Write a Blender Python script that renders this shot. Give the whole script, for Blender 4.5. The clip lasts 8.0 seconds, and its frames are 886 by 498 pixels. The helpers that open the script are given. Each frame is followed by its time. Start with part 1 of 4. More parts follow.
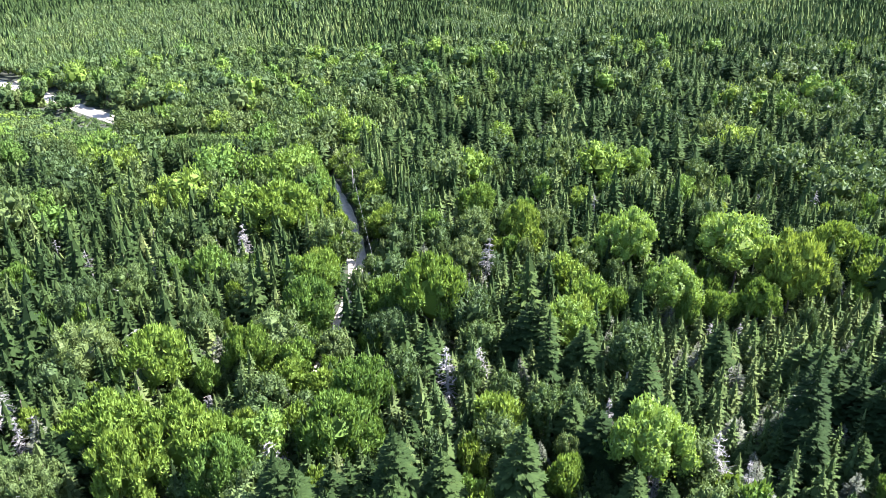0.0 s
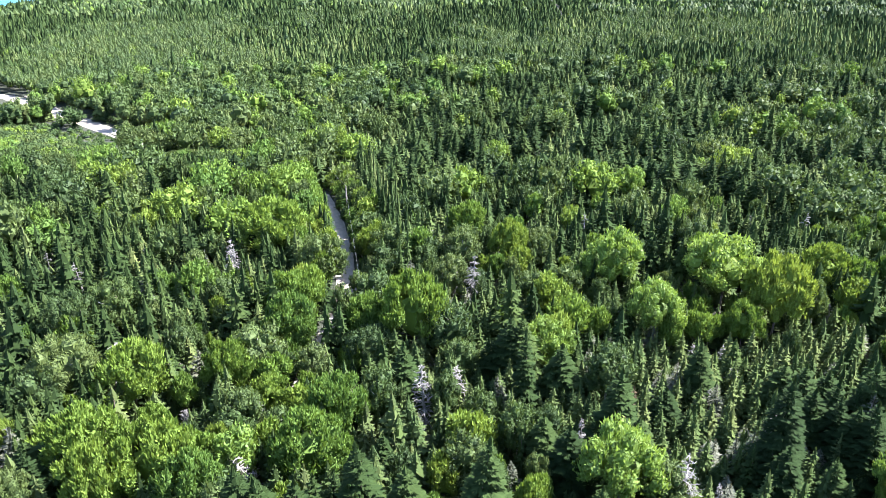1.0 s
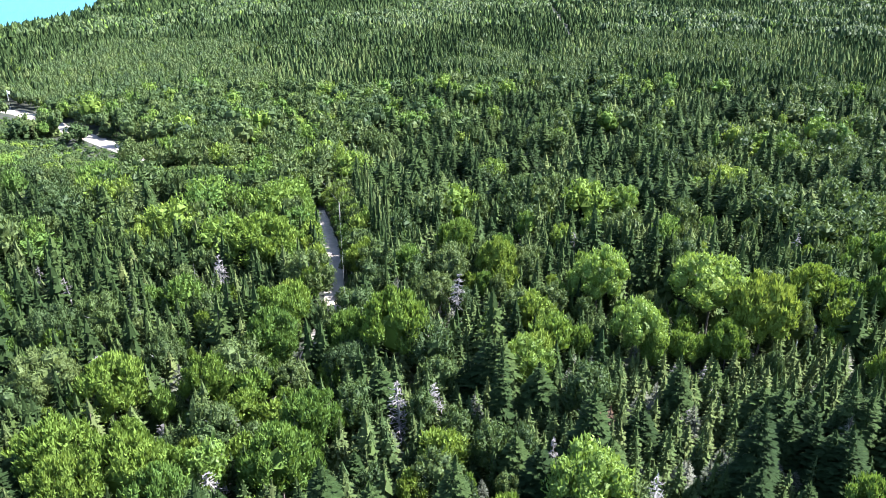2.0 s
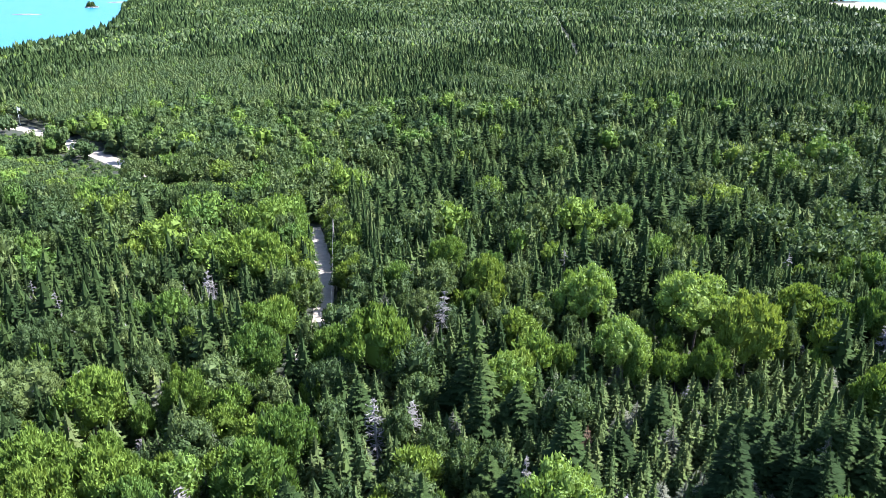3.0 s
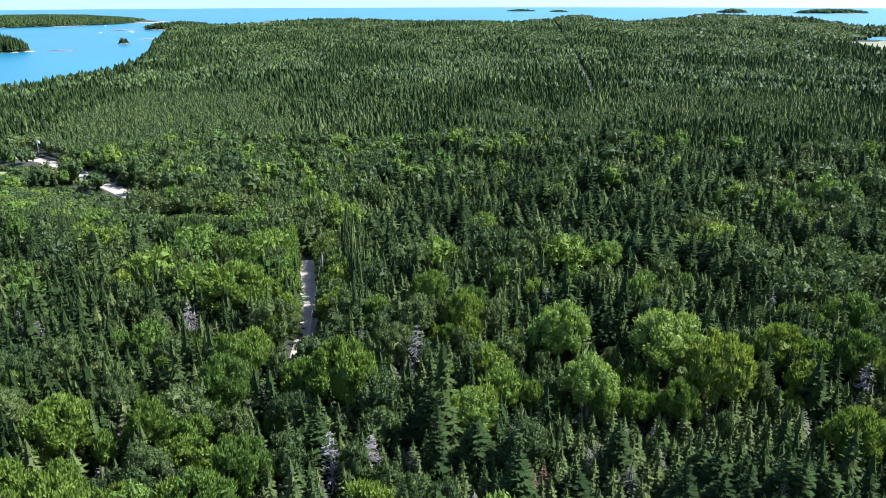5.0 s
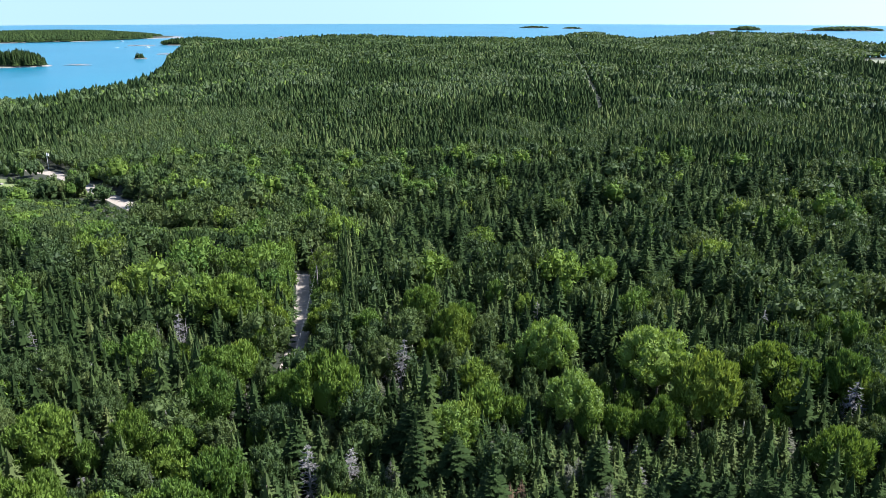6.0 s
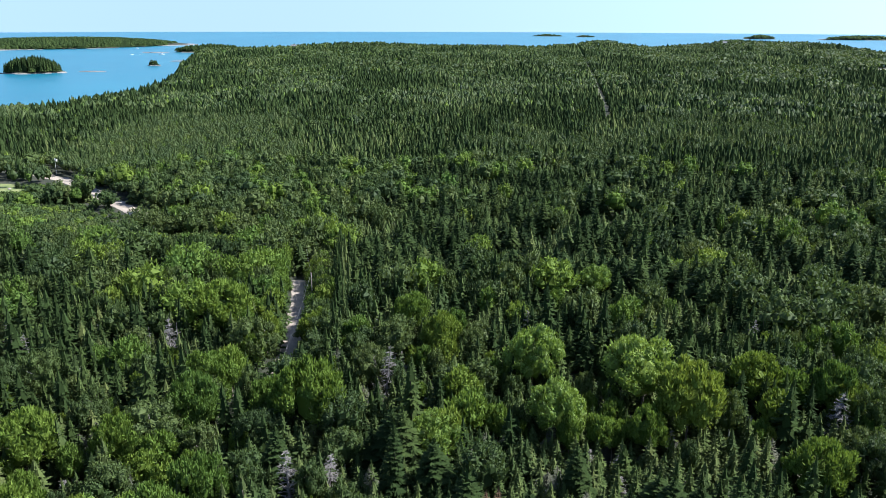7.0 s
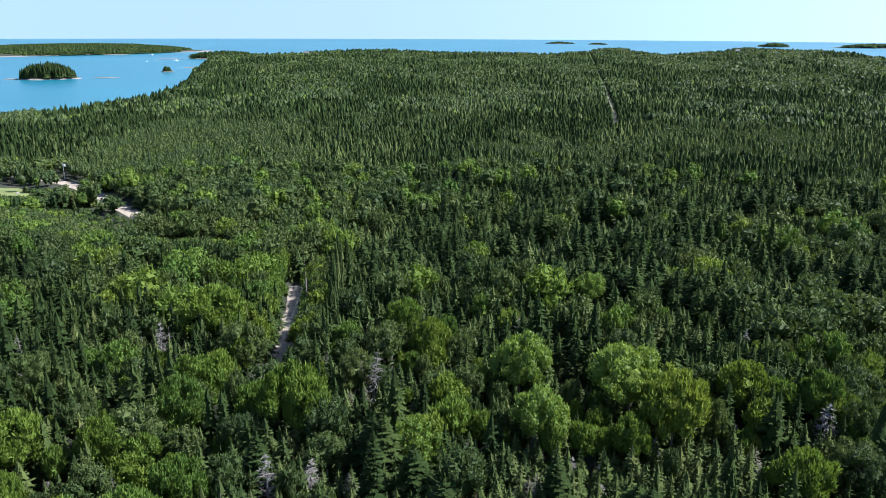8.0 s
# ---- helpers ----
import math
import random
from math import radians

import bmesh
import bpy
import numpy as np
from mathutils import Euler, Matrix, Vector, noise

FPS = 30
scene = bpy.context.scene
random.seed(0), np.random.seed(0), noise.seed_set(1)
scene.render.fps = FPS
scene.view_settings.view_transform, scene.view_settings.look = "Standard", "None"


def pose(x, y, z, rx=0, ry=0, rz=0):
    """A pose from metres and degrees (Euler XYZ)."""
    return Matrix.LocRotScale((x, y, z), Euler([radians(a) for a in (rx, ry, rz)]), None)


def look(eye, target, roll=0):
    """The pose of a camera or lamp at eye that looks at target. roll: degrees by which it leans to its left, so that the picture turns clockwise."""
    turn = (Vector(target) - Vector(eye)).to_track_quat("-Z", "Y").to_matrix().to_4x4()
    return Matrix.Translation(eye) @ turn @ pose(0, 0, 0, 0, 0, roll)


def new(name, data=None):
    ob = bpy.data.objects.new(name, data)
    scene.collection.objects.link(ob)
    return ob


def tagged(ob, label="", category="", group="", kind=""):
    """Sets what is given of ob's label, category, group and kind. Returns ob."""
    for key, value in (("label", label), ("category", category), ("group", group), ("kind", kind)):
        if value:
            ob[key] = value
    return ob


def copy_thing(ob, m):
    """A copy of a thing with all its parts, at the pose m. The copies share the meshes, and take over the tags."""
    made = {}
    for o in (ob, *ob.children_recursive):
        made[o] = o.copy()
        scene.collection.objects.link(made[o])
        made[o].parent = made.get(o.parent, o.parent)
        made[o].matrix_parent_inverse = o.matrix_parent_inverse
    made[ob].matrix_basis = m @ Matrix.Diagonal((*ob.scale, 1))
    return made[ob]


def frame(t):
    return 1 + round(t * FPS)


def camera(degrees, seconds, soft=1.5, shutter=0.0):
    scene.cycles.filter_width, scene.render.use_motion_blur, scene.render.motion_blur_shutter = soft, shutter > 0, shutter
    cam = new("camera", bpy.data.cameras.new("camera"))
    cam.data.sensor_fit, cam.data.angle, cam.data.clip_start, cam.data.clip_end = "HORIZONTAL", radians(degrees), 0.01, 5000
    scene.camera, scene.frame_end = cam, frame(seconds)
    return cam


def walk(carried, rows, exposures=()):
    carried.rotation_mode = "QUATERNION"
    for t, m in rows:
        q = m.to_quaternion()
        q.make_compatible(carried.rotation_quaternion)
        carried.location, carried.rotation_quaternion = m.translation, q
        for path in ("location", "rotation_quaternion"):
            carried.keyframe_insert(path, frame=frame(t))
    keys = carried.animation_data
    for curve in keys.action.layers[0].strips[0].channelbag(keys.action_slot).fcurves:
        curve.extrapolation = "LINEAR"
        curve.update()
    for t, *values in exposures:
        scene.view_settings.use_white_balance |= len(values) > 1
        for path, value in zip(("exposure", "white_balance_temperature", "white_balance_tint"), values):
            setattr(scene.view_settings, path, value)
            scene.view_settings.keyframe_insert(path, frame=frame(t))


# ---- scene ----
# ---- camera ----
cam = camera(60.9, 8.0, soft=0.75)
METRES, EYE, TILT, LEAN, TURN = 33.0, 59.0, -25.2, 0.45, 0.0
ROWS = [
    (0.0, 0.0, 0.0, 0.0, -0.0, 0.0, 0.0),
    (0.5, 0.0649, -0.0036, 0.0011, 0.48, 0.65, -0.35),
    (1.0, 0.1306, -0.0069, 0.0022, 0.95, 1.3, -0.68),
    (1.5, 0.1967, -0.01, 0.0033, 1.42, 1.94, -0.96),
    (3.0, 0.3906, -0.0197, 0.0068, 2.83, 3.9, -1.63),
    (3.5, 0.4527, -0.0218, 0.0088, 3.29, 4.52, -1.84),
    (4.0, 0.5142, -0.0235, 0.0107, 3.75, 5.15, -2.05),
    (4.5, 0.5755, -0.0249, 0.0131, 4.21, 5.78, -2.28),
    (6.0, 0.7577, -0.0257, 0.0178, 5.57, 7.54, -3.13),
    (6.5, 0.8187, -0.0251, 0.0203, 6.01, 7.83, -3.4),
    (7.0, 0.8802, -0.024, 0.0233, 6.44, 8.05, -3.68),
    (7.5, 0.9421, -0.0222, 0.0263, 6.89, 8.28, -3.96),
    (8.0, 0.9989, -0.0203, 0.0287, 7.31, 8.5, -4.19),
]
EXPOSURES = [(0.0, 3.2, 5850, 17), (1.5, 3.02, 5750, 18), (3.5, 2.49, 5600, 18), (4.5, 2.15, 5600, 17), (6.0, 1.77, 5750, 15), (8.0, 1.63, 5800, 15)]
walk(cam, [(t, pose(0, 0, EYE, TILT, LEAN, TURN) @ pose(METRES * x, METRES * y, METRES * z, 90 + pitch, roll, yaw)) for t, x, y, z, yaw, pitch, roll in ROWS], EXPOSURES)

# ---- light: a clear summer sky and one sun, ahead and to the right ----
SUN_BEARING, SUN_HEIGHT = 74.0, 47.0
world = bpy.data.worlds.new("world")
scene.world = world
world.use_nodes = True
wn, wl = world.node_tree.nodes, world.node_tree.links
sky = wn.new("ShaderNodeTexSky")
sky.sky_type, sky.sun_disc = "NISHITA", False
sky.sun_elevation, sky.sun_rotation = radians(SUN_HEIGHT), radians(SUN_BEARING)
sky.air_density, sky.dust_density, sky.ozone_density = 1.0, 1.0, 1.2
# the sky is pale down to the horizon and goes on so below it
wc, wx, wm, wk = (wn.new(n) for n in ("ShaderNodeTexCoord", "ShaderNodeSeparateXYZ", "ShaderNodeMath", "ShaderNodeCombineXYZ"))
wm.operation = "MAXIMUM"
wm.inputs[1].default_value = 0.15
wl.new(wc.outputs["Generated"], wx.inputs[0])
wl.new(wx.outputs["X"], wk.inputs["X"])
wl.new(wx.outputs["Y"], wk.inputs["Y"])
wl.new(wx.outputs["Z"], wm.inputs[0])
wl.new(wm.outputs[0], wk.inputs["Z"])
wl.new(wk.outputs[0], sky.inputs["Vector"])
wl.new(sky.outputs[0], wn["Background"].inputs["Color"])
wn["Background"].inputs["Strength"].default_value = 0.067
sun = new("sun", bpy.data.lights.new("sun", "SUN"))
sun.data.energy, sun.data.angle, sun.data.color = 4.1, radians(0.53), (1.0, 0.95, 0.87)
sb, sh = radians(SUN_BEARING), radians(SUN_HEIGHT)
sun.matrix_world = look((300 * math.sin(sb) * math.cos(sh), 300 * math.cos(sb) * math.cos(sh), 300 * math.sin(sh)), (0, 0, 0))


# ---- materials ----
def nodes_of(name):
    m = bpy.data.materials.new(name)
    m.use_nodes = True
    return m, m.node_tree.nodes, m.node_tree.links, m.node_tree.nodes["Principled BSDF"]


def ramp(n, stops):
    r = n.new("ShaderNodeValToRGB")
    e = r.color_ramp.elements
    while len(e) < len(stops):
        e.new(0.5)
    for k, (p, c) in zip(e, stops):
        k.position, k.color = p, (*c, 1)
    return r


def noise_node(n, l, scale, detail=4.0, rough=0.6):
    g, t = n.new("ShaderNodeNewGeometry"), n.new("ShaderNodeTexNoise")
    t.inputs["Scale"].default_value, t.inputs["Detail"].default_value, t.inputs["Roughness"].default_value = scale, detail, rough
    l.new(g.outputs["Position"], t.inputs["Vector"])
    return t


def mixed(n, l, kind, factor, a, b):
    m = n.new("ShaderNodeMix")
    m.data_type, m.blend_type = "RGBA", kind
    if isinstance(factor, float):
        m.inputs[0].default_value = factor
    else:
        l.new(factor, m.inputs[0])
    for socket, v in ((m.inputs[6], a), (m.inputs[7], b)):
        if isinstance(v, tuple):
            socket.default_value = (*v, 1)
        else:
            l.new(v, socket)
    return m.outputs[2]


def surface(name, stops, scale, rough=0.9, bump=0.0, fine=0.0, metal=0.0):
    """A surface whose colour wanders over two scales, with fine relief."""
    m, n, l, p = nodes_of(name)
    big, small = noise_node(n, l, scale), noise_node(n, l, scale * 9, 6.0, 0.7)
    r = ramp(n, stops)
    l.new(big.outputs["Fac"], r.inputs[0])
    g = ramp(n, [(0.3, (0.55, 0.55, 0.55)), (0.7, (1.25, 1.25, 1.25))])
    l.new(small.outputs["Fac"], g.inputs[0])
    l.new(mixed(n, l, "MULTIPLY", 0.7, r.outputs[0], g.outputs[0]), p.inputs["Base Color"])
    p.inputs["Roughness"].default_value, p.inputs["Metallic"].default_value = rough, metal
    if bump:
        b = n.new("ShaderNodeBump")
        b.inputs["Strength"].default_value, b.inputs["Distance"].default_value = 0.6, bump
        l.new(small.outputs["Fac"], b.inputs["Height"])
        l.new(b.outputs[0], p.inputs["Normal"])
    return m


def foliage(name, stops, through_leaf=0.3, gloss=0.15, rough=0.6):
    """Leaves: each tree takes its own tone from the ramp, each spray wanders a little round it; part of the light goes through the leaf."""
    m, n, l, p = nodes_of(name)
    tint, info, geo = n.new("ShaderNodeAttribute"), n.new("ShaderNodeObjectInfo"), n.new("ShaderNodeNewGeometry")
    tint.attribute_name = "tint"
    add, wrap = n.new("ShaderNodeMath"), n.new("ShaderNodeMath")
    wrap.operation = "FRACT"
    l.new(tint.outputs["Fac"], add.inputs[0])
    l.new(info.outputs["Random"], add.inputs[1])
    l.new(add.outputs[0], wrap.inputs[0])
    r = ramp(n, stops)
    l.new(wrap.outputs[0], r.inputs[0])
    spray = ramp(n, [(0.0, (0.68, 0.7, 0.68)), (0.6, (1.0, 1.0, 1.0)), (1.0, (1.15, 1.12, 1.0))])
    l.new(geo.outputs["Random Per Island"], spray.inputs[0])
    c = mixed(n, l, "MULTIPLY", 0.85, r.outputs[0], spray.outputs[0])
    stand = noise_node(n, l, 0.03, 3.0)
    s = ramp(n, [(0.35, (0.8, 0.86, 0.85)), (0.65, (1.15, 1.1, 1.0))])
    l.new(stand.outputs["Fac"], s.inputs[0])
    c = mixed(n, l, "MULTIPLY", 0.8, c, s.outputs[0])
    l.new(c, p.inputs["Base Color"])
    p.inputs["Roughness"].default_value, p.inputs["Specular IOR Level"].default_value = rough, gloss
    t, mx = n.new("ShaderNodeBsdfTranslucent"), n.new("ShaderNodeMixShader")
    l.new(mixed(n, l, "MULTIPLY", 1.0, c, (1.2, 1.15, 0.7)), t.inputs["Color"])
    mx.inputs[0].default_value = through_leaf
    l.new(p.outputs[0], mx.inputs[1])
    l.new(t.outputs[0], mx.inputs[2])
    l.new(mx.outputs[0], n["Material Output"].inputs["Surface"])
    return m


SPRUCE = foliage("spruce_needles", [(0.0, (0.042, 0.066, 0.025)), (0.4, (0.06, 0.09, 0.03)), (1.0, (0.09, 0.115, 0.043))], 0.2, 0.03, 0.8)
FIR = foliage("fir_needles", [(0.0, (0.018, 0.032, 0.0115)), (0.5, (0.027, 0.046, 0.015)), (1.0, (0.042, 0.065, 0.02))], 0.14, 0.03, 0.8)
LEAF = foliage("broad_leaves", [(0.0, (0.074, 0.132, 0.031)), (0.3, (0.094, 0.156, 0.031)), (0.75, (0.118, 0.178, 0.031)), (1.0, (0.138, 0.193, 0.035))], 0.32, 0.08, 0.65)
BIRCH = foliage("birch_leaves", [(0.0, (0.04, 0.067, 0.025)), (0.5, (0.058, 0.091, 0.028)), (1.0, (0.082, 0.113, 0.037))], 0.3, 0.12, 0.6)
GOLD = foliage("sunlit_yellow_green_leaves", [(0.0, (0.118, 0.195, 0.038)), (1.0, (0.145, 0.218, 0.045))], 0.38, 0.18, 0.5)
GREY = foliage("lichen_grey_needles", [(0.0, (0.08, 0.088, 0.062)), (1.0, (0.125, 0.13, 0.098))], 0.2, 0.1, 0.7)
RUST = foliage("withered_needles", [(0.0, (0.11, 0.07, 0.042)), (1.0, (0.14, 0.085, 0.05))], 0.15, 0.2, 0.7)
DEAD = surface("weathered_dead_wood", [(0.3, (0.12, 0.112, 0.1)), (0.7, (0.2, 0.188, 0.17))], 3.0, 0.9)
BARK = surface("spruce_bark", [(0.3, (0.09, 0.07, 0.055)), (0.7, (0.17, 0.14, 0.115))], 4.0, 0.95)
PALE_BARK = surface("birch_bark", [(0.3, (0.3, 0.28, 0.25)), (0.7, (0.55, 0.52, 0.47))], 4.0, 0.85)
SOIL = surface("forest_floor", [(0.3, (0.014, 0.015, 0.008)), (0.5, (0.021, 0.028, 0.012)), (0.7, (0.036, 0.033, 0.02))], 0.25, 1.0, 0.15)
GRAVEL = surface("pale_gravel", [(0.3, (0.24, 0.205, 0.16)), (0.7, (0.36, 0.31, 0.245))], 0.8, 0.95, 0.03)
LAWN = surface("mown_grass", [(0.3, (0.1, 0.15, 0.04)), (0.7, (0.17, 0.18, 0.06))], 0.3, 0.95, 0.05)
MARSH = surface("marsh_grass", [(0.3, (0.1, 0.12, 0.06)), (0.7, (0.16, 0.165, 0.085))], 0.03, 0.95, 0.1)
ROCK = surface("shore_rock", [(0.3, (0.15, 0.135, 0.12)), (0.7, (0.27, 0.245, 0.215))], 0.2, 0.9, 0.2)
POLE_WOOD = surface("weathered_pole_wood", [(0.3, (0.2, 0.17, 0.14)), (0.7, (0.34, 0.31, 0.27))], 2.0, 0.9)
WIRE = surface("bare_cable", [(0.3, (0.12, 0.12, 0.12)), (0.7, (0.2, 0.2, 0.2))], 1.0, 0.5)
WHITE = surface("white_paint", [(0.3, (0.74, 0.74, 0.72)), (0.7, (0.82, 0.82, 0.8))], 1.0, 0.5)
GLASS = surface("dark_window_glass", [(0.3, (0.03, 0.035, 0.04)), (0.7, (0.05, 0.055, 0.06))], 1.0, 0.1)
ROOFING = surface("grey_shingles", [(0.3, (0.13, 0.13, 0.13)), (0.7, (0.2, 0.2, 0.2))], 1.0, 0.9)


def sea_material():
    m, n, l, p = nodes_of("sea_water")
    far, near = noise_node(n, l, 0.004, 3.0), noise_node(n, l, 0.35, 5.0, 0.65)
    r = ramp(n, [(0.35, (0.007, 0.105, 0.152)), (0.65, (0.013, 0.135, 0.185))])
    l.new(far.outputs["Fac"], r.inputs[0])
    l.new(r.outputs[0], p.inputs["Base Color"])
    p.inputs["Roughness"].default_value, p.inputs["IOR"].default_value = 0.3, 1.33
    b = n.new("ShaderNodeBump")
    b.inputs["Strength"].default_value, b.inputs["Distance"].default_value = 0.7, 0.5
    l.new(near.outputs["Fac"], b.inputs["Height"])
    l.new(b.outputs[0], p.inputs["Normal"])
    return m


SEA = sea_material()

# ---- the lie of the land ----
SEA_LEVEL = -14.0
# how far the land reaches from the origin, by bearing (degrees from straight ahead, clockwise)
SHORE = [(-180, 620), (-90, 470), (-60, 500), (-45, 570), (-36, 640), (-31.7, 678), (-28.2, 742), (-25.6, 820), (-24.9, 1000), (-24.5, 1250), (-23.9, 1400), (-23.4, 1520),
         (-20, 1650), (-13, 1860), (0, 1740), (5, 2020), (9, 1780), (14, 2200), (20, 2050), (23, 1720), (30, 1700), (60, 1500), (180, 620)]
# hills: x, y, height, reach
HILLS = [(-430, 1770, 5, 160), (180, 1960, 6, 130), (520, 2070, 6.5, 190), (690, 1880, 4, 140), (-560, 1330, 4, 120)]
# the gravel track through the woods and the road beyond, as x by y
TRACK_Y, TRACK_X = [40, 62, 72, 84, 98, 115, 130, 147, 172, 190, 215], [-26, -22, -18.6, -16.6, -15.3, -14.6, -17.4, -21.6, -29.4, -34, -42]


def smooth(v):
    v = np.clip(v, 0, 1)
    return v * v * (3 - 2 * v)


def wave(x, y, size, seed):
    """Smooth noise of about -1 to 1 with features of that size."""
    g = np.random.default_rng(seed)
    total = 0
    for k in range(7):
        a, f, ph = g.uniform(0, 2 * math.pi), g.uniform(0.7, 1.6) * 2 * math.pi / (size * 2), g.uniform(0, 6.28)
        total = total + np.sin((x * math.cos(a) + y * math.sin(a)) * f + ph + 0.8 * np.sin((y * math.cos(a) - x * math.sin(a)) * f * 0.7))
    return total / 3.2


def inland(x, y):
    """Metres to the shore; negative out at sea."""
    r, b = np.hypot(x, y), np.degrees(np.arctan2(x, y))
    return np.interp(b, [s[0] for s in SHORE], [s[1] for s in SHORE]) + 9 * wave(x, y, 60, 3) - r


def land(x, y):
    """Height of the ground."""
    x, y = np.asarray(x, float), np.asarray(y, float)
    z = -7.6 * smooth((y - 130) / 125) + 5.0 * smooth((y - 420) / 1100)
    z = z + 0.9 * wave(x, y, 110, 5) * smooth((np.hypot(x + 18, y - 110) - 60) / 120)
    for hx, hy, hh, hr in HILLS:
        z = z + hh * np.exp(-((x - hx) ** 2 + (y - hy) ** 2) / (hr * hr))
    d = inland(x, y)
    return np.where(d > 35, z, -22 + (z + 22) * smooth((d + 20) / 55))


def height(x, y):
    return float(land(x, y))


# ---- meshes ----
def mesh_of_quads(name, q, materials, index=None, tint=None):
    """One mesh of loose four-cornered faces; q is (faces, 4, 3)."""
    q = np.ascontiguousarray(q, dtype=np.float32)
    me, n = bpy.data.meshes.new(name), len(q)
    me.vertices.add(4 * n)
    me.vertices.foreach_set("co", q.ravel())
    me.loops.add(4 * n)
    me.loops.foreach_set("vertex_index", np.arange(4 * n, dtype=np.int32))
    me.polygons.add(n)
    me.polygons.foreach_set("loop_start", np.arange(0, 4 * n, 4, dtype=np.int32))
    for m in materials:
        me.materials.append(m)
    if index is not None:
        me.polygons.foreach_set("material_index", np.asarray(index, dtype=np.int32))
    a = me.attributes.new("tint", "FLOAT", "FACE")
    a.data.foreach_set("value", np.zeros(n, np.float32) if tint is None else np.asarray(tint, dtype=np.float32))
    me.update(calc_edges=True)
    me.validate()
    return me


def part(name, data, parent, label="", material=None):
    """Links a bmesh, or a mesh, as one object under a thing or a part."""
    if isinstance(data, bmesh.types.BMesh):
        me = bpy.data.meshes.new(name)
        data.to_mesh(me)
        data.free()
        me.materials.append(material)
        data = me
    ob = new(name, data)
    ob.parent = parent
    return tagged(ob, label) if label else ob


def tube(points, radii, sides=6):
    """Quads of a tapering round bar along points."""
    points = [Vector(p) for p in points]
    rings = []
    for i, p in enumerate(points):
        d = (points[min(i + 1, len(points) - 1)] - points[max(i - 1, 0)]).normalized()
        u = d.cross(Vector((0.3, 1, 0.1)) if abs(d.y) < 0.9 else Vector((1, 0, 0.2))).normalized()
        v = d.cross(u)
        rings.append([p + radii[i] * (u * math.cos(2 * math.pi * k / sides) + v * math.sin(2 * math.pi * k / sides)) for k in range(sides)])
    return np.array([[rings[i][k], rings[i][(k + 1) % sides], rings[i + 1][(k + 1) % sides], rings[i + 1][k]] for i in range(len(points) - 1) for k in range(sides)], dtype=np.float32)


# ---- ground and sea ----
def polar_sheet(name, radii, sectors, z_of, material):
    a = np.linspace(0, 2 * math.pi, sectors, endpoint=False)
    rr, aa = np.meshgrid(np.array(radii), a, indexing="ij")
    x, y = rr * np.sin(aa), rr * np.cos(aa)
    z = z_of(x, y)
    v = np.stack([x, y, z], -1).reshape(-1, 3)
    i, j = np.meshgrid(np.arange(len(radii) - 1), np.arange(sectors), indexing="ij")
    k = (j + 1) % sectors
    f = np.stack([i * sectors + j, (i + 1) * sectors + j, (i + 1) * sectors + k, i * sectors + k], -1).reshape(-1, 4)
    me = bpy.data.meshes.new(name)
    me.from_pydata(v.tolist(), [], f[:, ::-1].tolist())
    for p in me.polygons:
        p.use_smooth = True
    me.materials.append(material)
    return new(name, me)


RADII = [0.1] + list(np.geomspace(8, 480, 60)) + list(np.linspace(500, 2300, 61)) + list(np.geomspace(2450, 4930, 6))
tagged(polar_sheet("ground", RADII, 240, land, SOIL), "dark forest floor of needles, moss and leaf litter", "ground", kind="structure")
tagged(polar_sheet("sea", [0.1, 300, 600, 1000, 1600, 2500, 3600, 4940], 128, lambda x, y: 0 * x + SEA_LEVEL, SEA), "blue-green sea under a clear sky", "water", kind="structure")


def ribbon(name, line, width, material, lift=0.1, step=1.0):
    """A road that follows the ground, with a slight crown and ragged verges."""
    pts = []
    for (x0, y0), (x1, y1) in zip(line, line[1:]):
        n = max(1, int(math.hypot(x1 - x0, y1 - y0) / step))
        pts += [(x0 + (x1 - x0) * i / n, y0 + (y1 - y0) * i / n) for i in range(n)]
    pts.append(line[-1])
    p = np.array(pts)
    d = np.gradient(p, axis=0)
    d /= np.linalg.norm(d, axis=1)[:, None]
    side = np.stack([d[:, 1], -d[:, 0]], 1)
    g = np.random.default_rng(11)
    edge = [width / 2 * (1 + 0.14 * wave(p[:, 0], p[:, 1], 5, s) + g.uniform(-0.04, 0.04, len(p))) for s in (21, 22)]
    bm = bmesh.new()
    rows = []
    for i in range(len(p)):
        row = []
        for f, up in ((-1.0, -0.06), (-0.8, 0.0), (-0.45, -0.05), (0.0, 0.04), (0.45, -0.05), (0.8, 0.0), (1.0, -0.06)):
            q = p[i] + side[i] * f * edge[0 if f < 0 else 1][i]
            row.append(bm.verts.new((q[0], q[1], height(q[0], q[1]) + lift + up)))
        rows.append(row)
    for a, b in zip(rows, rows[1:]):
        for k in range(len(a) - 1):
            bm.faces.new((a[k], a[k + 1], b[k + 1], b[k])).smooth = True
    me = bpy.data.meshes.new(name)
    bm.to_mesh(me)
    bm.free()
    me.materials.append(material)
    return new(name, me)


